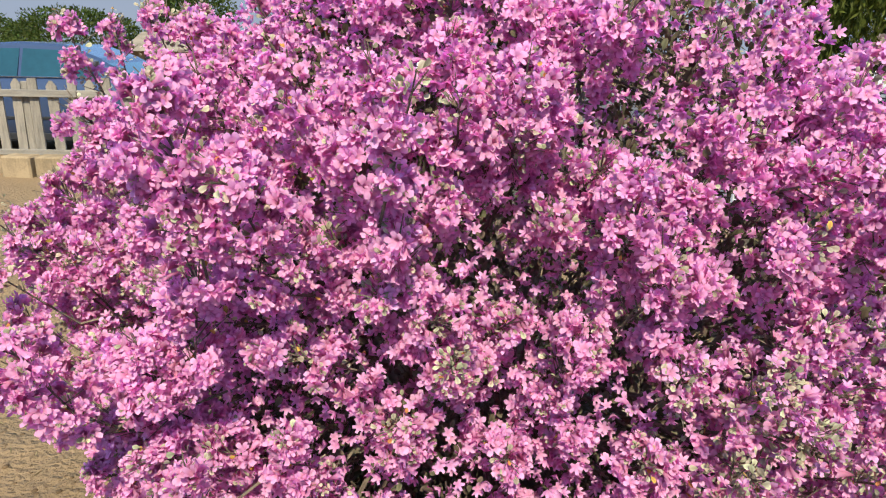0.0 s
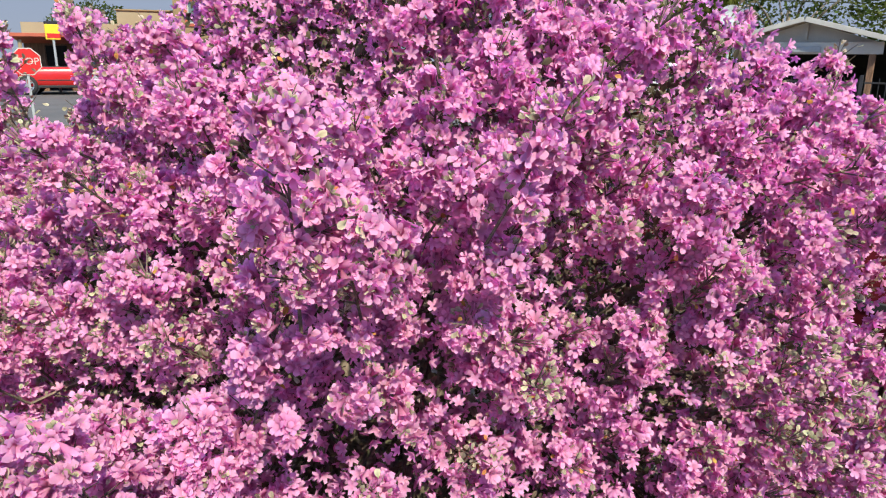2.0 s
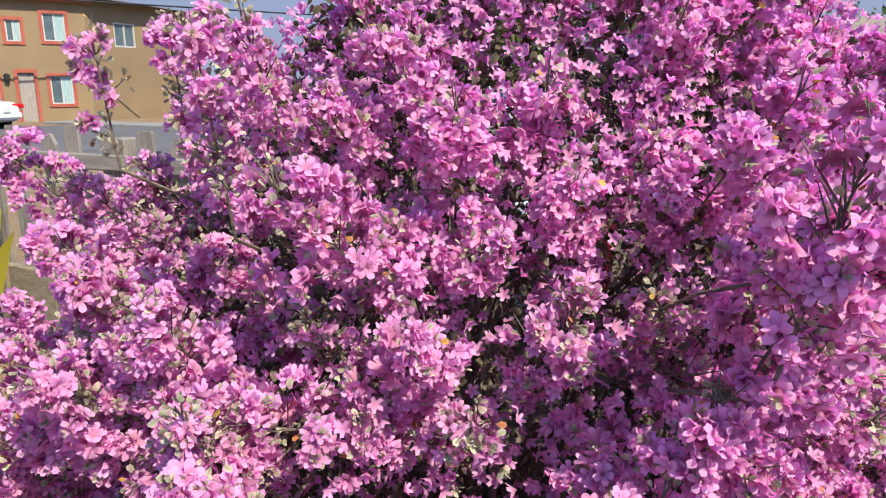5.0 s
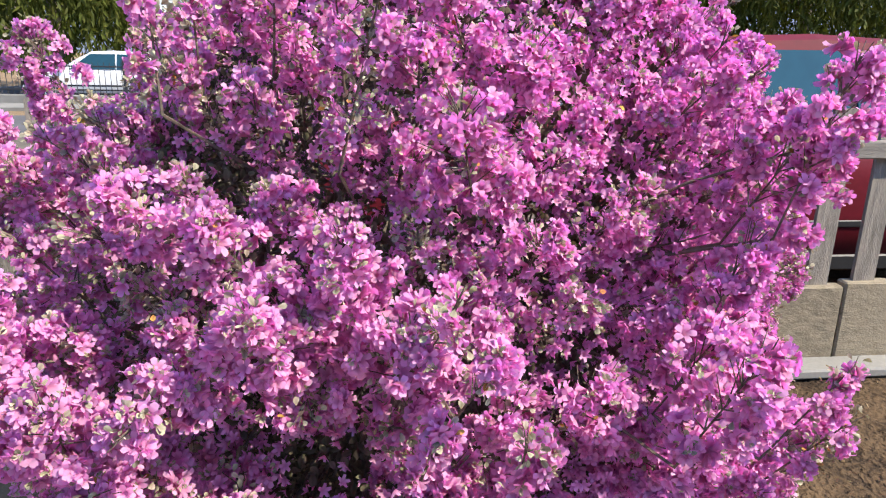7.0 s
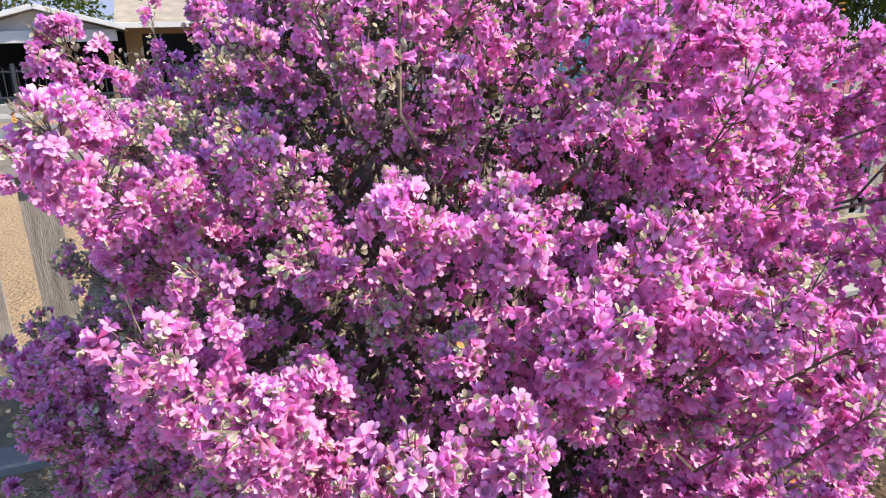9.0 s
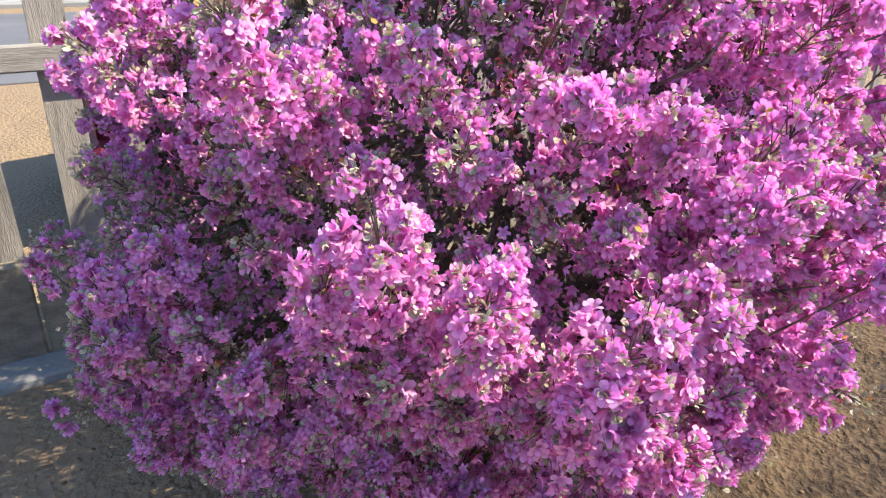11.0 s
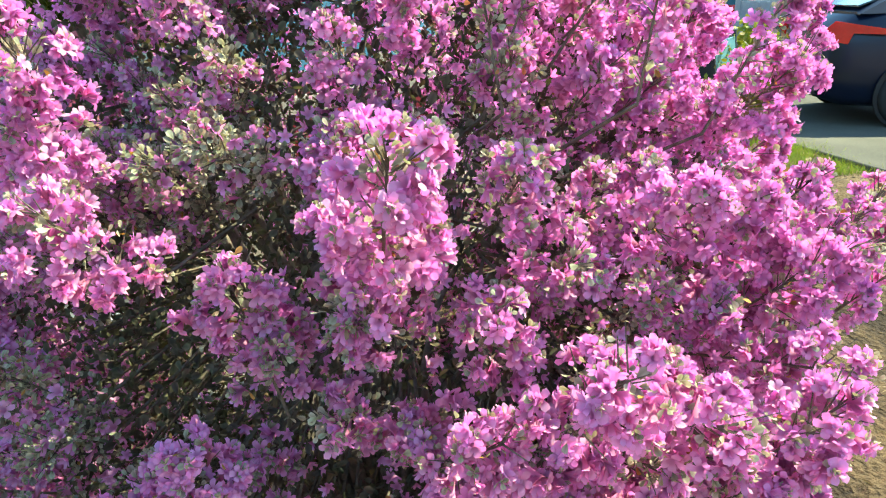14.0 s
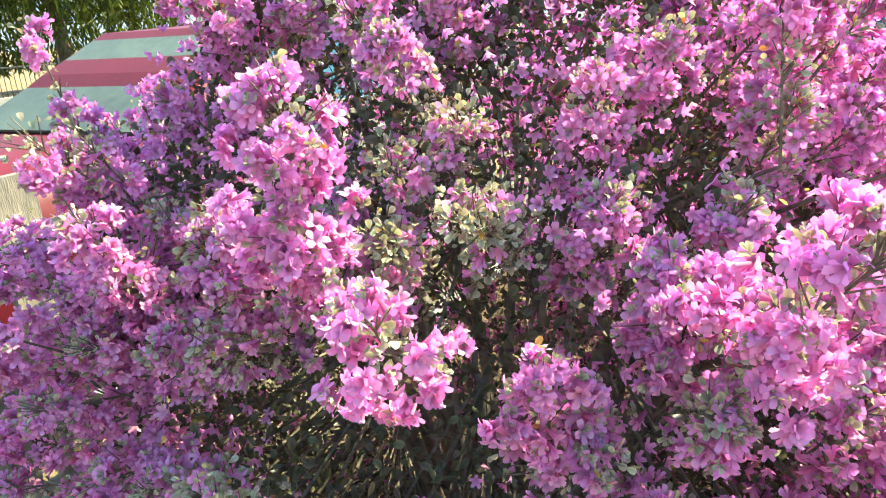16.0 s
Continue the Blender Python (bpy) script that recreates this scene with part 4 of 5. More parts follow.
    place("number_plate", mesh("number_plate", *block(0.02, 0.32, 0.15, 0.003), M_PLATE), v, pose(x0 - 0.02 - 0.03 * (tail == "strip"), 0, zb + 0.34))
    place("grille", mesh("grille", *block(0.05, W * 0.42, 0.16, 0.02), M_BLACK), v, pose(x1 - 0.015, 0, nose * 0.58))
    if tail == "tall" and not big:
        scoop = [(0.30, 0.0), (-0.26, 0.0), (-0.26, 0.035), (0.02, 0.085), (0.22, 0.075), (0.30, 0.045)]
        sc = place("bonnet_scoop", mesh("bonnet_scoop", *prism(scoop, 0.62), body_mat), v, pose(x1 - 0.75, 0, nose + 0.005, 0, -1.5, 0))
        place("scoop_mouth", mesh("scoop_mouth", *block(0.02, 0.50, 0.035, 0.004), M_BLACK), sc, pose(0.295, 0, 0.006))
    if bed is not None:
        place("load_bed", mesh("load_bed", *block(cab[0] - bed - 0.1, W * 0.80, 0.02, 0.004), M_BLACK), v, pose((cab[0] + bed) / 2, 0, shoulder - 0.01))
    return v


P_RED = mat("dark_red_paint", (0.13, 0.010, 0.018), 0.5, vary=0.18, scale=1.2, fine=25, spec=0.2)
M_DUSTY = mat("dusty_glass", (0.10, 0.115, 0.08), 0.42, vary=0.3, scale=1.5, fine=14, spec=0.3)
P_BLUE = paint("steel_blue_paint", (0.035, 0.055, 0.11))
P_NAVY = mat("navy_paint", (0.005, 0.010, 0.030), 0.32, vary=0.06, scale=1.2, fine=25, spec=0.4, coat=0.15)
P_WHITE = paint("white_car_paint", (0.78, 0.78, 0.76))
P_BRIGHT = paint("bright_red_paint", (0.50, 0.015, 0.015))
P_GREY = paint("grey_car_paint", (0.27, 0.25, 0.22))

# dark red car along the side fence, bonnet to the north
car(fpos(6.15, 1.72, 0.0, 180), 5.5, 1.86, 1.66, 1.12, 1.04, (-2.2, -1.45, 0.15, 1.1), P_RED, "dark red car parked close behind the picket fence", tail="tall", midf=0.375, axle=0.15, glass=M_DUSTY)
# steel blue car behind the front fence, tail to the east
car(pose(-6.15, 10.25, 0, 0, 0, 180), 4.6, 1.8, 1.53, 1.08, 0.86, (-1.85, -0.90, 0.35, 1.25), P_BLUE, "steel blue car parked behind the pale picket fence")
# navy car on the driveway, tail to the street
car(pose(2.93, -7.2, 0.03, 0, 0, 236), 4.7, 1.84, 1.60, 1.24, 0.90, (-2.1, -1.2, 0.4, 1.25), P_NAVY, "glossy navy car parked on the concrete driveway", tail="blade", axle=0.185)
# over the street
car(pose(-5.9, 33.0, 0.02, 0, 0, 4), 5.3, 1.9, 1.80, 1.10, 1.02, (0.05, 0.2, 0.85, 1.45), P_BRIGHT, "bright red pickup parked across the street", category="pickup truck", big=True, bed=-2.5, tail="tall")
car(pose(-3.55, 31.3, 0.02, 0, 0, 257), 4.3, 1.75, 1.42, 0.92, 0.78, (-1.7, -0.75, 0.4, 1.2), P_GREY, "dusty grey sedan parked beside a pickup")
car(pose(-1.9, 29.4, 0.02, 0, 0, 138), 4.4, 1.72, 1.30, 0.90, 0.78, (-1.55, -0.85, 0.35, 1.2), P_WHITE, "white sedan parked before the tan house")
# side street
car(fpos(-3.2, 19.0, 0.0, 180), 4.6, 1.8, 1.50, 0.98, 0.85, (-1.9, -0.85, 0.4, 1.25), P_WHITE, "white car parked behind a black iron fence")
car(fpos(23.6, 0.9, 0.0, -5), 4.7, 1.9, 1.85, 1.12, 1.0, (-2.25, -1.95, 0.55, 1.3), P_BRIGHT, "red sport utility car parked on the side street", big=True, tail="tall")
car(fpos(36.4, 8.7, 0.0, 180), 4.6, 1.8, 1.6, 1.05, 0.95, (-2.1, -1.6, 0.5, 1.3), P_NAVY, "dark blue car parked on the side street", tail="strip")


# ---- houses ----
def wall_with_holes(x0, x1, z0, z1, holes, depth, y):
    """A wall in the xz plane, cut into cells round its openings, with thickness."""
    xs, zs = sorted({x0, x1, *(h[0] for h in holes), *(h[1] for h in holes)}), sorted({z0, z1, *(h[2] for h in holes), *(h[3] for h in holes)})
    verts, faces, at = [], [], {}

    def p(x, z, d):
        key = (x, z, d)
        if key not in at:
            at[key] = len(verts)
            verts.append((x, y + d, z))
        return at[key]

    solid = {(i, k) for i in range(len(xs) - 1) for k in range(len(zs) - 1)
             if not any(h[0] - 1e-6 <= xs[i] and xs[i + 1] <= h[1] + 1e-6 and h[2] - 1e-6 <= zs[k] and zs[k + 1] <= h[3] + 1e-6 for h in holes)}
    for i, k in solid:
        a, b, c, d = xs[i], xs[i + 1], zs[k], zs[k + 1]
        faces.append([p(a, c, 0), p(b, c, 0), p(b, d, 0), p(a, d, 0)])
        faces.append([p(a, d, depth), p(b, d, depth), p(b, c, depth), p(a, c, depth)])
        for (di, dk), (q, r) in {(-1, 0): ((a, d), (a, c)), (1, 0): ((b, c), (b, d)), (0, -1): ((a, c), (b, c)), (0, 1): ((b, d), (a, d))}.items():
            if (i + di, k + dk) not in solid:
                faces.append([p(*r, 0), p(*q, 0), p(*q, depth), p(*r, depth)])
    return verts, faces


def house_window(parent, x0, x1, z0, z1, y, curtain=True):
    w = place("window", mesh("window", *wall_with_holes(x0 - 0.12, x1 + 0.12, z0 - 0.12, z1 + 0.12, [(x0, x1, z0, z1)], 0.06, y - 0.05), M_TRIM), parent, label="window with a red-brown painted surround")
    place("window_frame", mesh("window_frame", *wall_with_holes(x0, x1, z0, z1, [(x0 + 0.05, (x0 + x1) / 2 - 0.025, z0 + 0.05, z1 - 0.05), ((x0 + x1) / 2 + 0.025, x1 - 0.05, z0 + 0.05, z1 - 0.05)], 0.05, y + 0.02), M_WHITE), w)
    place("pane", mesh("pane", *wall_with_holes(x0 + 0.04, (x0 + x1) / 2, z0 + 0.04, z1 - 0.04, [], 0.01, y + 0.045), M_WIN), w)
    place("pane", mesh("pane", *wall_with_holes((x0 + x1) / 2, x1 - 0.04, z0 + 0.04, z1 - 0.04, [], 0.01, y + 0.045), M_CURT if curtain else M_WIN), w)


tan = thing("tan_house", pose(0, 33.0, 0, 0, 0, -2.5), "tan stucco two-storey house with red-brown window trim", "house")
openings = [(-1.12, -0.62, 2.95, 3.85), (0.22, 0.72, 3.1, 3.9), (1.5, 2.28, 3.15, 4.2), (-1.0, -0.25, 0.75, 1.7), (1.52, 2.32, 0.7, 1.8)]
openings[0] = (-1.18, -0.55, 2.95, 3.85)
door_hole = (0.42, 0.98, 0.0, 1.92)
place("wall", mesh("wall", *wall_with_holes(-1.5, 3.0, 0, 4.85, openings + [door_hole], 0.25, 0), M_STUCCO), tan)
place("wall", mesh("wall", *wall_with_holes(0.0, 7.0, 0, 4.85, [(1.5, 2.7, 3.05, 4.05)], 0.25, 0), M_STUCCO), tan, pose(3.0, 0, 0, 0, 0, 40))
place("wall", mesh("wall", *wall_with_holes(-1.5, 3.0, 0, 4.85, [], 0.25, 8.0), M_STUCCO), tan)
place("wall", mesh("wall", *wall_with_holes(0, 8.0, 0, 4.85, [], 0.25, 0), M_STUCCO), tan, pose(-1.5, 0, 0, 0, 0, 90))
for o in openings:
    house_window(tan, *o, 0.0)
dr = place("door", mesh("door", *block(0.54, 0.05, 1.9, 0.006), mat("door_grey", (0.33, 0.27, 0.22), 0.7)), tan, pose(0.70, 0.10, 0), label="grey-brown barred security door")
for k in range(5):
    place("door_bar", mesh("door_bar", *block(0.018, 0.02, 1.75, 0.003), M_STEEL), dr, pose(-0.2 + 0.1 * k, -0.04, 0.08))
place("door_trim", mesh("door_trim", *wall_with_holes(0.30, 1.10, 0, 2.06, [door_hole], 0.06, -0.055), M_TRIM), tan)
place("eave_board", mesh("eave_board", *block(5.2, 0.5, 0.16, 0.02), M_TRIM), tan, pose(0.75, -0.12, 4.66))
rv = [(-2.0, -0.5, 4.84), (3.5, -0.5, 4.84), (8.7, 4.2, 4.84), (4.0, 9.0, 4.84), (-2.0, 9.0, 4.84), (-0.4, 4.3, 5.5), (3.2, 4.3, 5.5)]
place("roof", mesh("roof", rv, [[0, 1, 6, 5], [1, 2, 6], [2, 3, 6], [3, 4, 5, 6], [4, 0, 5], [4, 3, 2, 1, 0]], M_SLATE), tan)
side_win = place("window", mesh("window", *wall_with_holes(1.5, 2.7, 3.05, 4.05, [(1.56, 2.07, 3.11, 3.99), (2.13, 2.64, 3.11, 3.99)], 0.08, 0.0), M_WHITE), tan, pose(3.0, 0, 0, 0, 0, 40), label="plain white-framed window")
place("pane", mesh("pane", *wall_with_holes(1.55, 2.65, 3.10, 4.0, [], 0.01, 0.05), M_WIN), side_win)
place("wall_lamp", mesh("wall_lamp", *lathe([(0.03, 0), (0.09, 0.05), (0.11, 0.25), (0.05, 0.33)], 8), M_BLACK), tan, pose(3.66, 0.42, 3.2))
place("vent_pipe", mesh("vent_pipe", *tube([(0, 0, 0), (0, 0, 0.62)], [0.05, 0.05], 8), M_BLACK), tan, pose(-0.1, 1.6, 5.0))
place("wall_lamp", mesh("wall_lamp", *lathe([(0.03, 0), (0.09, 0.05), (0.11, 0.25), (0.05, 0.33)], 8), M_BLACK), tan, pose(0.05, -0.12, 1.55))

shop = thing("shop", pose(0, 36, 0, 0, 0, 1), "cream parapet shop with a rusty red awning across the street", "shop")
place("parapet", mesh("parapet", *wall_with_holes(-4.3, 1.5, 2.15, 3.55, [], 0.3, 0), M_CREAM), shop)
place("parapet", mesh("parapet", *wall_with_holes(-8.2, -4.3, 2.15, 2.98, [], 0.3, 0), M_CREAM), shop)
# brown wall below the awning, coloured darker to imitate the deep porch shade
place("wall", mesh("wall", *wall_with_holes(-8.2, 1.5, 0, 2.15, [(-7.4, -6.5, 0, 2.0), (-5.6, -4.6, 0.9, 2.0), (-3.3, -2.2, 0, 2.0), (-1.6, 0.2, 0.9, 2.0)], 0.3, 0.01), M_POLE), shop, label="brown porch wall, the awning's shade put into its colour")
place("parapet_cap", mesh("parapet_cap", *block(5.9, 0.42, 0.08, 0.02), M_STUCCO), shop, pose(-1.4, 0.15, 3.55))
# solid block, its near-black colour standing for the unlit shop inside
place("interior", mesh("interior", *block(9.4, 3.0, 2.1, 0.01), M_DARK), shop, pose(-3.4, 2.2, 0))
place("awning", mesh("awning", *block(9.8, 1.9, 0.16, 0.02), M_TRIM), shop, pose(-3.4, -0.95, 2.20, -7, 0, 0))
for k in range(5):
    place("awning_post", mesh("awning_post", *block(0.14, 0.14, 2.2, 0.01), M_CREAM), shop, pose(-8.0 + 2.25 * k, -1.6, 0))
sign = thing("shop_sign", pose(-6.6, 33.8, 0, 0, 0, 4), "tall yellow and red shop sign on a pole", "sign")
place("pole", mesh("pole", *tube([(0, 0, 0), (0, 0, 2.2)], [0.06, 0.05], 8), M_STEEL), sign)
place("sign_panel", mesh("sign_panel", *block(0.55, 0.14, 0.62, 0.02), M_SIGNYEL), sign, pose(0, 0, 2.2))
place("sign_panel", mesh("sign_panel", *block(0.50, 0.16, 0.20, 0.02), M_SIGNRED), sign, pose(0.03, -0.005, 2.26))
place("sign_panel", mesh("sign_panel", *block(0.56, 0.15, 0.12, 0.02), M_NAVY), sign, pose(0, 0, 2.83))

far_house = thing("far_house", pose(-16.9, 41.5, 0, 0, 0, 18), "small tan house with a pale hipped roof far off", "house")
place("wall", mesh("wall", *wall_with_holes(-1.8, 1.8, 0, 1.15, [(-1.0, 0.4, 0.3, 0.95)], 0.25, 0), M_STUCCO), far_house)
place("wall", mesh("wall", *wall_with_holes(0, 4.0, 0, 1.15, [], 0.25, 0), M_STUCCO), far_house, pose(1.8, 0, 0, 0, 0, 90))
place("window", mesh("window", *block(1.36, 0.04, 0.62, 0.01), M_WIN), far_house, pose(-0.3, 0.12, 0.31))
place("roof", mesh("roof", [(-2.2, -0.5, 1.1), (2.2, -0.5, 1.1), (2.2, 4.5, 1.1), (-2.2, 4.5, 1.1), (-1.2, 2.0, 2.2), (1.2, 2.0, 2.2)], [[0, 1, 5, 4], [1, 2, 5], [2, 3, 4, 5], [3, 0, 4], [3, 2, 1, 0]], M_SHINGLE), far_house)

# gabled carport house over the side street
gh = thing("gabled_house", fpos(0.25, 20.8, 0.0, 0), "low house with a white-trimmed gable over a dark carport", "house")
gx0, gx1, ez, az_ = -2.15, 2.15, 2.20, 2.78
place("gable_wall", mesh("gable_wall", *prism([(gx0 + 0.2, ez - 0.1), (gx1 - 0.2, ez - 0.1), (0, az_ - 0.08)], 0.12), M_WHITE), gh, pose(0, 0.25, 0))
place("gable_post", mesh("gable_post", *block(0.07, 0.08, 0.45, 0.005), M_WHITE), gh, pose(0, 0.13, ez))
place("fascia", mesh("fascia", *block(gx1 - gx0 - 0.2, 0.10, 0.34, 0.01), M_WHITE), gh, pose(0, 0, ez - 0.42))
place("lintel_panel", mesh("lintel_panel", *block(0.75, 0.06, 0.16, 0.005), M_STEEL), gh, pose(0.1, -0.08, ez - 0.36))
place("roof", mesh("roof", [(gx0 - 0.15, -0.35, ez - 0.03), (0, -0.35, az_), (gx1 + 0.15, -0.35, ez - 0.03), (gx0 - 0.15, 9, ez - 0.03), (0, 9, az_), (gx1 + 0.15, 9, ez - 0.03),
                             (gx0 - 0.15, -0.35, ez - 0.12), (0, -0.35, az_ - 0.09), (gx1 + 0.15, -0.35, ez - 0.12), (gx0 - 0.15, 9, ez - 0.12), (0, 9, az_ - 0.09), (gx1 + 0.15, 9, ez - 0.12)],
                    [[0, 1, 4, 3], [1, 2, 5, 4], [6, 9, 10, 7], [7, 10, 11, 8], [0, 6, 7, 1], [1, 7, 8, 2], [0, 3, 9, 6], [2, 8, 11, 5], [3, 4, 10, 9], [4, 5, 11, 10]], M_SHINGLE), gh)
for sgn, dz in ((-1, 0), (1, 0)):
    a = math.atan2(az_ - ez + 0.03, gx1 + 0.15)
    place("barge_board", mesh("barge_board", *block(math.hypot(gx1 + 0.15, az_ - ez + 0.03), 0.05, 0.14, 0.006), M_WHITE), gh, pose(sgn * (gx1 + 0.15) / 2, -0.38, (ez + az_) / 2 - 0.10, 0, sgn * math.degrees(a), 0))
for x in (gx0 + 0.35, gx1 - 0.35):
    place("carport_post", mesh("carport_post", *block(0.16, 0.16, ez - 0.4, 0.01), M_POLE), gh, pose(x, 0.05, 0))
# back wall coloured near-black in place of the carport's shade
place("wall", mesh("wall", *wall_with_holes(-2.4, 9.0, 0, ez, [], 0.2, 6.0), M_DARK), gh)
place("wall", mesh("wall", *wall_with_holes(2.2, 9.0, 0, 2.3, [(2.7, 5.0, 0.0, 2.0), (6.0, 7.4, 0.9, 1.9)], 0.2, 1.6), M_STUCCO), gh)
place("wing_roof", mesh("wing_roof", [(2.0, 0.2, 2.30), (9.5, 0.2, 2.30), (9.5, 5.5, 3.9), (2.0, 5.5, 3.9), (2.0, 0.2, 2.16), (9.5, 0.2, 2.16), (9.5, 5.5, 3.7), (2.0, 5.5, 3.7)], [[0, 1, 2, 3], [7, 6, 5, 4], [0, 4, 5, 1], [1, 5, 6, 2], [0, 3, 7, 4], [3, 2, 6, 7]], M_SHINGLE), gh)
place("wing_fascia", mesh("wing_fascia", *block(7.5, 0.05, 0.16, 0.006), M_WHITE), gh, pose(5.75, 0.17, 2.15))
dish = thing("satellite_dish", fpos(-1.7, 20.0, 0), "white satellite dish on a pole beside the house", "satellite dish")
place("pole", mesh("pole", *tube([(0, 0, 0), (0, 0, 2.75)], [0.04, 0.04], 8), M_STEEL), dish)
place("reflector", mesh("reflector", *lathe([(0.0, 0.0), (0.22, 0.04), (0.36, 0.11), (0.44, 0.18), (0.43, 0.20), (0.22, 0.07), (0.0, 0.03)], 20), M_STEEL), dish, pose(0, -0.05, 2.80, 62, 0, 25) @ Matrix.Scale(0.85, 4))

# black iron fence along the far pavement
iron = thing("iron_fence", fpos(-12, 17.3, 0), "black iron bar fence on a low pale wall", "fence", kind="structure")
for k in range(16):
    place("post", mesh("post", *block(0.08, 0.08, 1.25, 0.006), M_IRON), iron, pose(k * 2.4, 0, 0))
    if k < 15:
        for z in (0.42, 1.05):
            place("rail", mesh("rail", *block(2.32, 0.03, 0.04, 0.004), M_IRON), iron, pose(k * 2.4 + 1.2, 0, z))
bar = mesh("bar", *tube([(0, 0, 0.28), (0, 0, 1.18)], [0.011, 0.009], 5), M_IRON)
for k in range(240):
    place("bar", bar, iron, pose(0.15 * k + 0.08, 0, 0))
place("low_wall", mesh("low_wall", *block(36.2, 0.2, 0.30, 0.02), M_CONC), iron, pose(18, 0, 0))


# ---- trees and poles ----
def weeping_tree(m, height, spread, strands, seed, label):
    tree = thing("weeping_tree", m, label, "tree")
    r = np.random.default_rng(seed)
    place("trunk", mesh("trunk", *tube([(0, 0, -0.1), (0.1, 0.05, height * 0.25), (0.0, 0.15, height * 0.5), (0.1, 0, height * 0.7)], [0.30, 0.24, 0.17, 0.08], 9), M_BARK, smooth=True), tree)
    pos, axis = [], []
    for k in range(9):
        a = k * 0.7 + r.uniform(-0.2, 0.2)
        e = Vector((spread * 0.62 * math.cos(a), spread * 0.62 * math.sin(a), height * r.uniform(0.8, 0.97)))
        place("limb", mesh("limb", *tube([(0.05, 0.1, height * (0.35 + 0.04 * k)), e * 0.5 + Vector((0, 0, height * 0.25)), e], [0.11, 0.07, 0.03], 6), M_BARK, smooth=True), tree)
    for k in range(strands):
        a, q = r.uniform(0, 2 * math.pi), math.sqrt(r.uniform(0.05, 1))
        top = height * (0.97 - 0.28 * q * q + r.uniform(-0.06, 0.06))
        x, y, ln = spread * q * math.cos(a), spread * q * math.sin(a), r.uniform(0.35, 0.8) * height * (0.55 + 0.4 * q)
        n = int(ln / 0.11)
        t = np.linspace(0, 1, n)
        pos.append(np.stack([x + 0.06 * np.sin(5 * t + k), y + 0.06 * np.cos(4 * t + k), np.maximum(top - ln * t, 1.1)], -1) + r.normal(0, 0.05, (n, 3)))
        axis.append(r.normal(0, 0.55, (n, 3)) + [0, 0, -1.2])
    pos, axis = np.concatenate(pos), np.concatenate(axis)
    wide = (np.array(NARROW[0]) * [2.2, 1, 1]).tolist(), NARROW[1], NARROW[2]
    place("crown", scattered_mesh("crown", [scatter(*wide, pos, axis, r.uniform(0.22, 0.42, len(pos)), seed=seed)], M_WEEP), tree, kind="stuff", label="hanging yellow-green strands of leaves")
    return tree


weeping_tree(pose(14.2, 22.8, 0), 6.5, 3.6, 820, 1, "weeping pepper tree with hanging yellow-green strands behind the iron fence")
weeping_tree(pose(27.0, 0.5, 0), 6.8, 4.2, 820, 2, "weeping pepper tree with hanging green strands by the iron fence")
weeping_tree(pose(24.8, 5.9, 0), 6.2, 3.4, 820, 4, "weeping pepper tree with hanging green strands behind the iron fence")
weeping_tree(pose(25.5, -9.0, 0), 6.4, 4.0, 820, 3, "weeping pepper tree beside the side street")


def round_tree(m, height, spread, leaves, seed, label, low=0.25):
    tree = thing("tree", m, label, "tree")
    r = np.random.default_rng(seed)
    place("trunk", mesh("trunk", *tube([(0, 0, -0.1), (0.1, 0, height * 0.3), (0, 0.1, height * 0.6)], [0.22, 0.16, 0.07], 8), M_BARK, smooth=True), tree)
    for k in range(6):
        a = k * 1.05
        place("limb", mesh("limb", *tube([(0.03, 0, height * 0.3), (spread * 0.3 * math.cos(a), spread * 0.3 * math.sin(a), height * 0.55), (spread * 0.6 * math.cos(a), spread * 0.6 * math.sin(a), height * 0.72)], [0.09, 0.05, 0.02], 6), M_BARK, smooth=True), tree)
    d = r.normal(0, 1, (leaves, 3))
    d /= np.linalg.norm(d, axis=1, keepdims=True)
    rad = (0.55 + 0.45 * r.uniform(0, 1, leaves) ** 0.5) * (1 + 0.22 * smooth_noise(d * 1.0, 3.2, seed) + 0.12 * smooth_noise(d, 8.0, seed + 1))
    mid = height * (0.5 + low / 2)
    pos = d * rad[:, None] * [spread, spread, height * (0.5 - low / 2)] + [0, 0, mid]
    place("crown", scattered_mesh("crown", [scatter(*CHIP, pos, d + r.normal(0, 0.7, d.shape), r.uniform(0.13, 0.26, leaves), seed=seed)], M_GREEN), tree, kind="stuff", label="dense dark green crown")
    return tree


round_tree(pose(-24.5, 46, 0), 3.5, 4.2, 9000, 4, "broad dark green tree beyond the street", 0.05)
round_tree(pose(-17.1, 47.5, 0), 5.2, 2.5, 9000, 5, "rounded dark green tree behind a small house", 0.05)
round_tree(pose(-34, 50, 0), 3.3, 5.0, 9000, 6, "broad dark green tree far beyond the street", 0.05)
round_tree(pose(-7.5, 52, 0), 4.9, 3.0, 5000, 7, "green tree behind the shop roofs", 0.1)
round_tree(pose(22.5, 24.0, 0), 6.2, 4.0, 7000, 8, "green tree behind the gabled house", 0.1)
round_tree(pose(17.0, 29.0, 0), 6.0, 3.6, 6000, 9, "green tree behind the gabled house", 0.1)
round_tree(pose(34.0, 14.0, 0), 5.5, 4.5, 6000, 10, "dark green tree behind the low house", 0.05)
round_tree(pose(36.0, -22.0, 0), 5.0, 4.5, 6000, 12, "dark green tree along the side street", 0.05)
round_tree(pose(24.0, -40.0, 0), 5.0, 4.5, 6000, 13, "dark green tree at the end of the street", 0.05)
rh = np.random.default_rng(77)
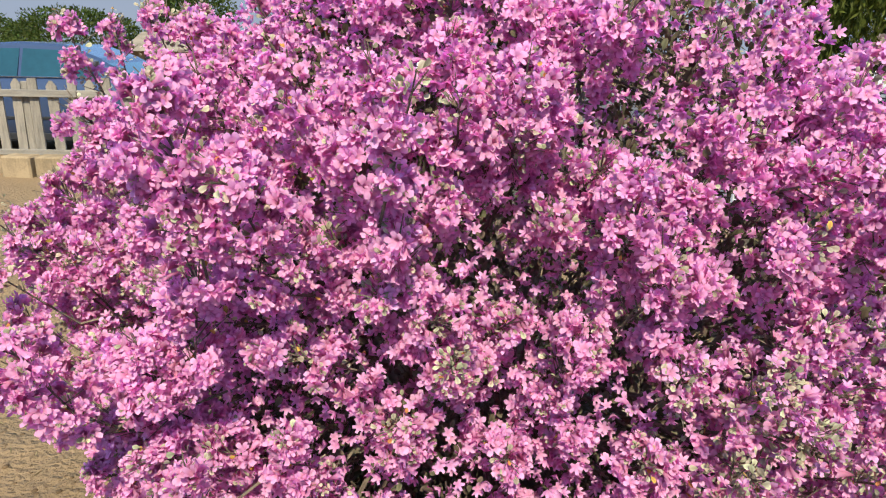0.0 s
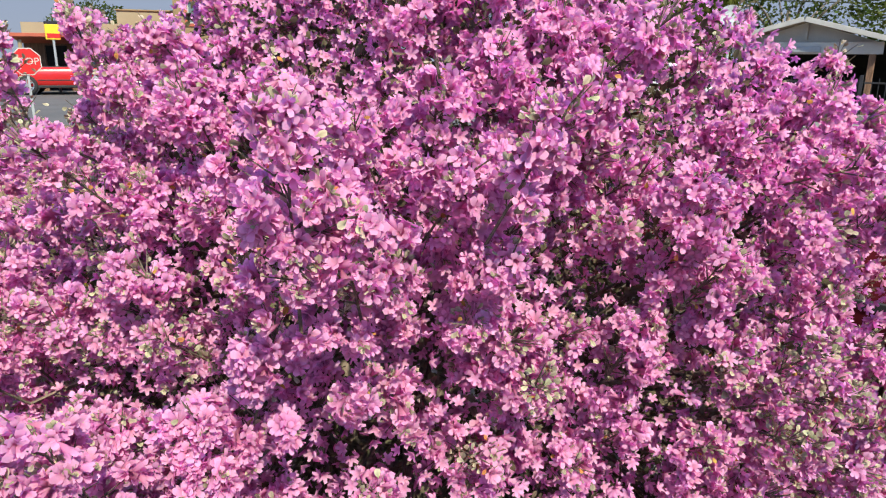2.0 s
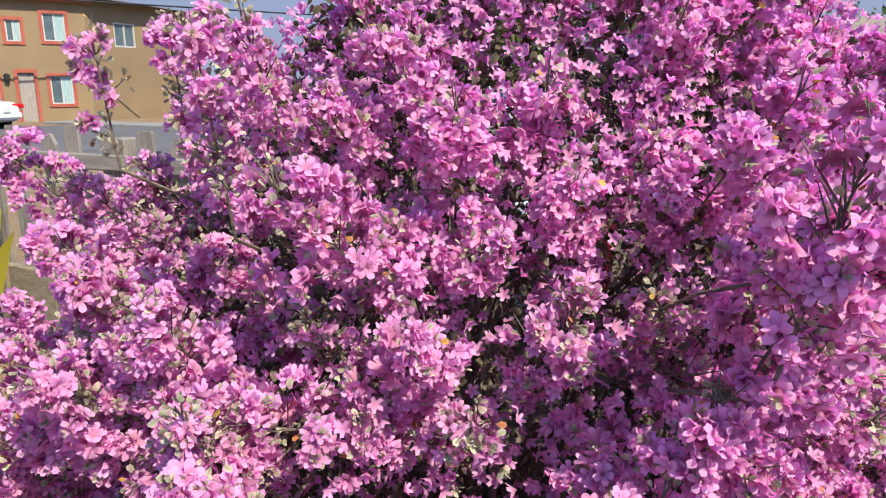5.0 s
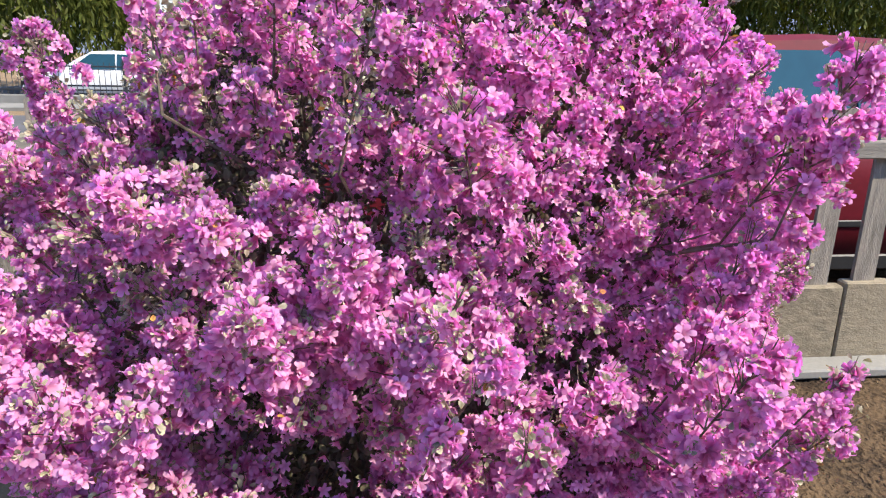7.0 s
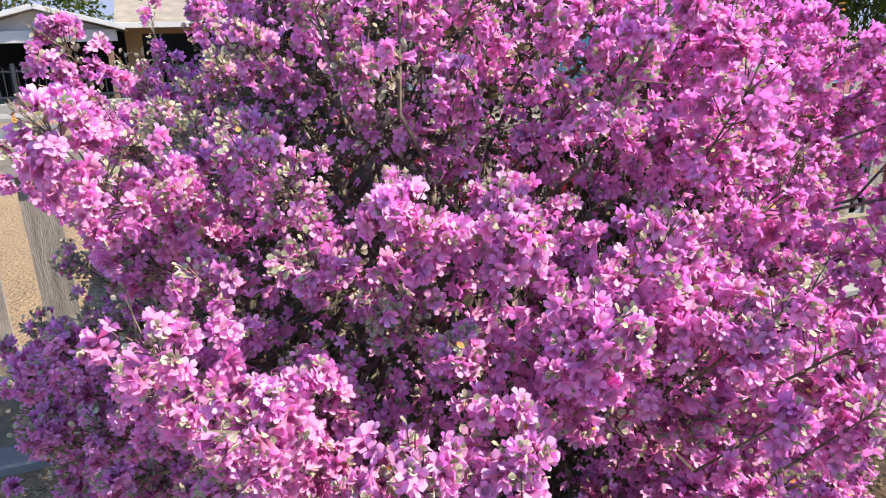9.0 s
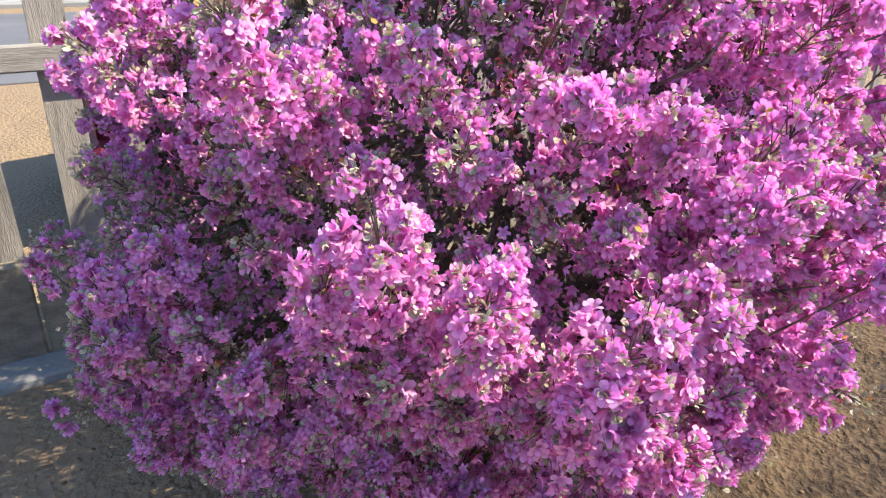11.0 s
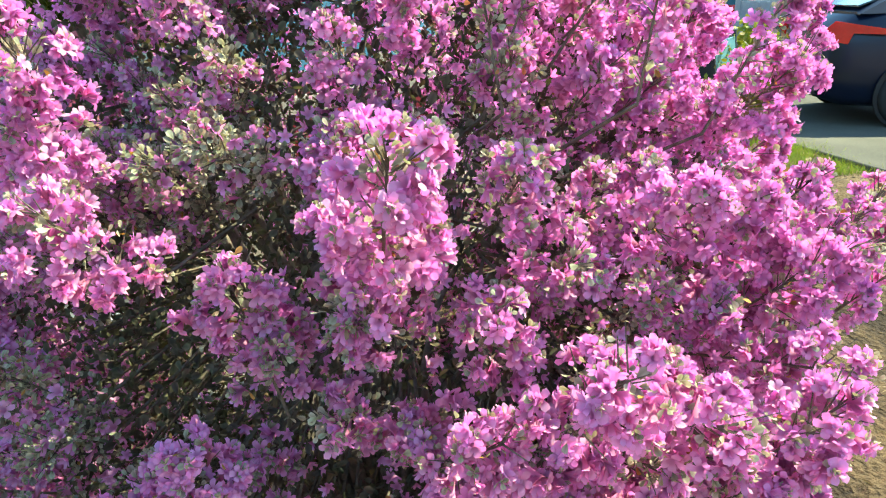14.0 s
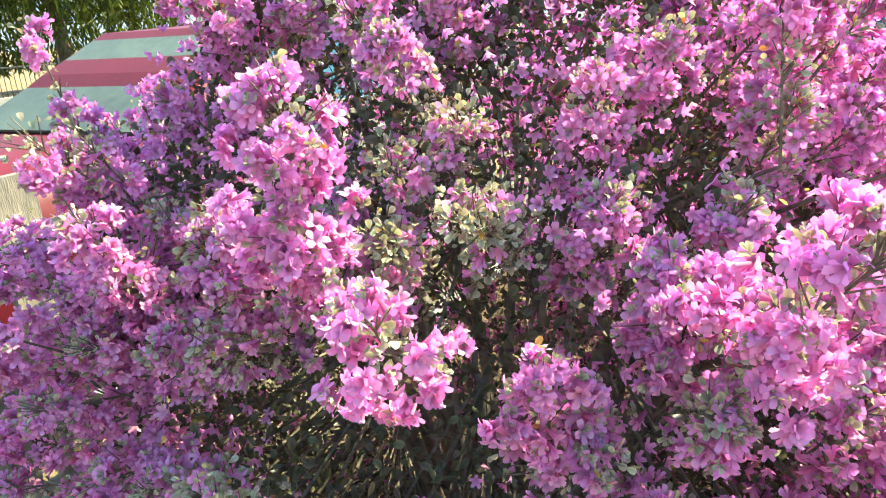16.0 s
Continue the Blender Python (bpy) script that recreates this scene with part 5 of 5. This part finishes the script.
hp = np.stack([rh.uniform(-30, -4, 5000), rh.uniform(60, 64, 5000), rh.uniform(0, 1.0, 5000)], -1)
hd = thing("hedge", pose(0, 0, 0), "low olive hedge along the far side of the street", "hedge")
place("leaves", scattered_mesh("leaves", [scatter(*LEAF, hp, rh.normal(0, 1, hp.shape), rh.uniform(0.4, 0.8, len(hp)), seed=78)], M_WEEP), hd, kind="stuff")

pole = thing("utility_pole", fpos(12.0, 5.2, 0), "brown wooden utility pole by the side street", "utility pole")
place("shaft", mesh("shaft", *tube([(0, 0, -0.1), (0, 0, 4), (0, 0, 8.5)], [0.15, 0.13, 0.10], 10), M_POLE, smooth=True), pole)
place("crossarm", mesh("crossarm", *block(1.8, 0.09, 0.12, 0.01), M_POLE), pole, pose(0, 0, 7.8))
cable = []
for k in range(13):
    u = k / 12
    cable.append((-60 + 120 * u, 30.5, 5.0 - 0.5 * math.sin(math.pi * u)))
cb = place("power_line", mesh("power_line", *tube(cable, [0.035] * 13, 5), M_BLACK))
tagged(cb, "black overhead power line along the street", "cable", kind="structure")

stop = thing("stop_sign", pose(-4.07, 17.0, 0, 0, 0, 14), "red octagonal stop sign on a steel post", "stop sign")
place("post", mesh("post", *block(0.05, 0.04, 1.2, 0.004), M_STEEL), stop)
octo = [(0.30 * math.cos(radians(22.5 + 45 * k)), 0.30 * math.sin(radians(22.5 + 45 * k))) for k in range(8)]
place("border", mesh("border", *prism(octo, 0.012), M_WHITE), stop, pose(0, -0.03, 1.42))
place("sign_face", mesh("sign_face", *prism([(x * 0.92, z * 0.92) for x, z in octo], 0.012), M_SIGNRED), stop, pose(0, -0.036, 1.42))
fc = bpy.data.curves.new("lettering", "FONT")
fc.body, fc.align_x, fc.align_y, fc.size, fc.extrude = "STOP", "CENTER", "CENTER", 0.20, 0.002
tmp = bpy.data.objects.new("lettering", fc)
fm = bpy.data.meshes.new_from_object(tmp)
bpy.data.objects.remove(tmp)
fm.materials.clear()
fm.materials.append(M_WHITE)
place("lettering", fm, stop, pose(0, -0.046, 1.42, 90, 0, 0), label="white letters STOP")

# ---- the south end of the yard ----
panel = thing("cabinet", pose(2.84, -2.25, 0.02, -3, 7, 24), "tall dark navy cabinet with a pale teal glass side", "cabinet")
place("body", mesh("body", *block(0.50, 0.55, 1.13, 0.008), M_NAVY), panel)
place("glass_side", mesh("glass_side", *block(0.012, 0.47, 1.02, 0.003), M_TEAL), panel, pose(-0.258, 0, 0.07), label="pale teal glass side")
for y in (-0.262, 0.262):
    place("edge_strip", mesh("edge_strip", *block(0.03, 0.03, 1.14, 0.004), M_BLACK), panel, pose(-0.252, y, 0))
plank = thing("plank", pose(2.78, -1.50, 0, 4, -5, -60), "weathered plank standing against a dark cabinet", "plank")
place("board", mesh("board", *block(0.07, 0.025, 0.95, 0.004), M_BOARD), plank)

shrub = thing("gnarled_shrub", pose(2.50, -1.68, 0), "gnarled bare-stemmed shrub with yellow-green leaves before a dark cabinet", "shrub")
stem = [(0, 0, -0.03), (0.06, -0.05, 0.12), (0.08, -0.12, 0.22), (0.16, -0.28, 0.30), (0.20, -0.36, 0.45), (0.24, -0.42, 0.62), (0.27, -0.50, 0.80), (0.28, -0.52, 0.95)]
place("stem", mesh("stem", *tube(stem, [0.05, 0.045, 0.05, 0.038, 0.03, 0.027, 0.02, 0.008], 9), M_BARK, smooth=True), shrub)
place("stub", mesh("stub", *tube([(0.17, -0.30, 0.32), (0.20, -0.40, 0.31), (0.20, -0.46, 0.29)], [0.026, 0.018, 0.008], 7), M_BARK, smooth=True), shrub)
rs = np.random.default_rng(5)
sp = np.array([0.27, -0.50, 0.90]) + rs.normal(0, 1, (420, 3)) * [0.15, 0.17, 0.11]
place("leaves", scattered_mesh("leaves", [scatter(*LEAF, sp, rs.normal(0, 1, sp.shape) + [0, 0, -0.4], rs.uniform(0.035, 0.06, len(sp)), seed=6)], M_YUCCA), shrub, kind="stuff", label="yellow-green leaves")
vine = thing("vine", pose(2.35, -1.45, 0), "green vine with heart-shaped leaves climbing by the fence", "vine")
place("stem", mesh("stem", *tube([(0, 0, 0), (0.05, 0.03, 0.3), (-0.03, 0.05, 0.6), (0.06, 0.0, 0.95)], [0.008, 0.007, 0.005, 0.003], 5), M_TWIG), vine)
vp = np.stack([rs.normal(0.03, 0.09, 110), rs.normal(0, 0.13, 110), rs.uniform(0.25, 1.05, 110)], -1)
place("leaves", scattered_mesh("leaves", [scatter(*LEAF, vp, rs.normal(0, 0.7, vp.shape) + [-0.5, 0.3, -0.3], rs.uniform(0.04, 0.07, len(vp)), seed=8)], M_GREEN), vine, kind="stuff")

pot = thing("plant_pot", pose(3.62, -3.72, 0), "weathered terracotta pot overgrown with yellow-green shoots", "plant pot")
place("pot", mesh("pot", *lathe([(0.0, 0.0), (0.15, 0.0), (0.185, 0.30), (0.205, 0.31), (0.205, 0.36), (0.18, 0.36), (0.17, 0.30), (0.0, 0.30)], 22), M_TERRA, smooth=False), pot)
pa, pr = rs.uniform(0, 2 * math.pi, 130), np.sqrt(rs.uniform(0, 1, 130))
pp = np.stack([0.10 * pr * np.cos(pa), 0.10 * pr * np.sin(pa), 0.30 + 0 * pa], -1)
place("tuft", scattered_mesh("tuft", [scatter((np.array(BLADE[0]) * [0.6, 1, 1]).tolist(), BLADE[1], BLADE[2], pp, np.stack([pp[:, 0] * 5.0, pp[:, 1] * 5.0, 0.9 + 0 * pr], -1) + rs.normal(0, 0.13, pp.shape), rs.uniform(0.35, 0.9, 130), seed=9)], M_YUCCA), pot, kind="stuff", label="yellow-green arching shoots")
lq = np.clip(rs.normal(0, 1, (1500, 3)), -2, 2) * [0.13, 0.13, 0.18] + [0.0, 0.0, 0.86]
place("leaves", scattered_mesh("leaves", [scatter(*LEAF, lq, rs.normal(0, 1, lq.shape) + [0, 0, -0.3], rs.uniform(0.04, 0.075, 1500), seed=10)], M_YUCCA), pot, kind="stuff", label="yellow-green leaves")


def bin_(m, label):
    b = thing("wheelie_bin", m, label, "bin", "bins beside the driveway")
    bm_v, bm_f = prism([(-0.24, 0.10), (0.24, 0.10), (0.29, 0.95), (-0.29, 0.95)], 0.56)
    place("body", mesh("body", bm_v, bm_f, M_BINGREY), b)
    place("lid", mesh("lid", *block(0.64, 0.66, 0.07, 0.02), M_BINGREY), b, pose(0, 0, 0.95, -3, 0, 0))
    place("handle", mesh("handle", *tube([(-0.2, 0.34, 0.92), (0.2, 0.34, 0.92)], [0.015, 0.015], 7), M_BLACK), b)
    for sgn in (-1, 1):
        place("wheel", mesh("wheel", *lathe([(0.03, -0.02), (0.10, -0.02), (0.10, 0.02), (0.03, 0.02)], 14, "y"), M_TYRE), b, pose(sgn * 0.2, 0.28, 0.10, 0, 0, 90))
    return b


bin_(pose(5.7, -6.75, 0.03, 0, 0, 125), "dark grey wheeled bin standing by the driveway")
bin_(pose(6.3, -7.55, 0.03, 0, 0, 118), "dark grey wheeled bin beside another bin")
gate = thing("metal_gate", pose(6.2, -6.85, 0.0, 0, 0, 40), "grey corrugated metal gate panel beside the bins", "gate")
place("panel", mesh("panel", *block(0.62, 0.03, 1.30, 0.004), M_STEEL), gate, pose(0, 0, 0.04))
for k in range(4):
    place("rib", mesh("rib", *block(0.05, 0.025, 1.26, 0.006), M_STEEL), gate, pose(-0.21 + 0.14 * k, 0.025, 0.06))
for x in (-0.35, 0.35):
    place("post", mesh("post", *block(0.08, 0.08, 1.42, 0.005), M_STEEL), gate, pose(x, 0.0, -0.02))
hook = thing("metal_hook", pose(1.12, -2.25, 0, 0, 0, 20), "bent rusty metal rod standing in the dirt", "rod")
place("rod", mesh("rod", *tube([(0, 0, -0.05), (0.0, 0, 0.14), (0.01, 0, 0.18), (0.05, 0, 0.20), (0.10, 0, 0.20), (0.13, 0, 0.185)], [0.006] * 6, 7), M_POLE), hook)
place("foot", mesh("foot", *tube([(-0.06, 0, 0.02), (0.0, 0, 0.025)], [0.006, 0.006], 7), M_POLE), hook)

# yucca by the gate end of the fence
yuc = thing("yucca", pose(-1.2, 5.05, 0), "yellowing broad-leaved plant at the foot of the fence", "plant")
ya = rs.uniform(0, 2 * math.pi, 14)
wideb = (np.array(BLADE[0]) * [6.0, 0.7, 1]).tolist(), BLADE[1], BLADE[2]
for k in range(14):
    ax = np.array([[0.30 * math.cos(ya[k]), 0.30 * math.sin(ya[k]), rs.uniform(0.7, 1.3)]])
    place("leaf", scattered_mesh("leaf", [scatter(*wideb, np.array([[0.02 * math.cos(ya[k]), 0.02 * math.sin(ya[k]), -0.01]]), ax, rs.uniform(0.74, 0.98, 1), seed=12 + k)], M_BROAD), yuc)

# ---- clods, straw and grass on the dirt ----
ICO = bmesh.new()
bmesh.ops.create_icosphere(ICO, subdivisions=1, radius=1.0)
ico_v = [(v.co.x * (1 + 0.25 * math.sin(7 * v.index)), v.co.y * (1 + 0.2 * math.cos(5 * v.index)), v.co.z * 0.42) for v in ICO.verts]
ico_f = [[v.index for v in f.verts] for f in ICO.faces]
ICO.free()
nc = 6000
cx, cy = rs.uniform(-2.2, 4.0, nc), rs.uniform(-5.0, 3.0, nc)
cs_ = 0.005 + 0.011 * rs.uniform(0, 1, nc) ** 4
cp = np.stack([cx, cy, ground_height(cx, cy) + cs_ * 0.05], -1)
cl = place("clods", scattered_mesh("clods", [scatter(ico_v, ico_f, [1.0] * len(ico_v), cp, np.tile([0, 0, 1.0], (nc, 1)), cs_, seed=14)], M_CLOD))
tagged(cl, "small tan clods and pebbles on the dirt", "clods", kind="stuff")
ns = 4000
cx, cy = rs.uniform(-2.4, 3.8, ns), rs.uniform(-4.6, 3.2, ns)
sp = np.stack([cx, cy, ground_height(cx, cy) + 0.004], -1)
stw = place("straw", scattered_mesh("straw", [scatter(*NARROW, sp, np.stack([rs.normal(0, 1, ns), rs.normal(0, 1, ns), np.abs(rs.normal(0, 0.18, ns))], -1), rs.uniform(0.02, 0.07, ns), seed=15)], M_STRAW))
tagged(stw, "dry straw and leaf litter on the dirt", "litter", kind="stuff")
# dry tufts and green strip before the driveway
tufts, tax, tsz = [], [], []
for k in range(46):
    c = np.array([rs.uniform(-1.9, 3.4), rs.uniform(-3.8, 2.8), 0])
    n = rs.integers(8, 22)
    q = c + rs.normal(0, 0.035, (n, 3)) * [1, 1, 0]
    q[:, 2] = ground_height(q[:, 0], q[:, 1]) - 0.004
    tufts.append(q), tax.append(np.stack([rs.normal(0, 0.5, n), rs.normal(0, 0.5, n), np.ones(n)], -1)), tsz.append(rs.uniform(0.03, 0.11, n))
tf_ = place("dry_grass", scattered_mesh("dry_grass", [scatter(*BLADE, np.concatenate(tufts), np.concatenate(tax), np.concatenate(tsz), seed=16)], M_STRAW))
tagged(tf_, "dry grass tufts on the bare dirt", "grass", kind="stuff")
ng = 6000
u, w = rs.uniform(-0.6, 2.2, ng), rs.normal(0, 0.16, ng)
gp = np.stack([2.55 + 0.9 * u * 0.9 + w * 0.3, -3.35 - 0.35 * u + w, 0 * u], -1)
gp[:, 2] = ground_height(gp[:, 0], gp[:, 1]) - 0.004
gr = place("grass", scattered_mesh("grass", [scatter(*BLADE, gp, np.stack([rs.normal(0, 0.4, ng), rs.normal(0, 0.4, ng), np.ones(ng)], -1), rs.uniform(0.03, 0.10, ng), seed=17)], M_GRASS))
tagged(gr, "bright green grass strip along the driveway edge", "grass", kind="stuff")
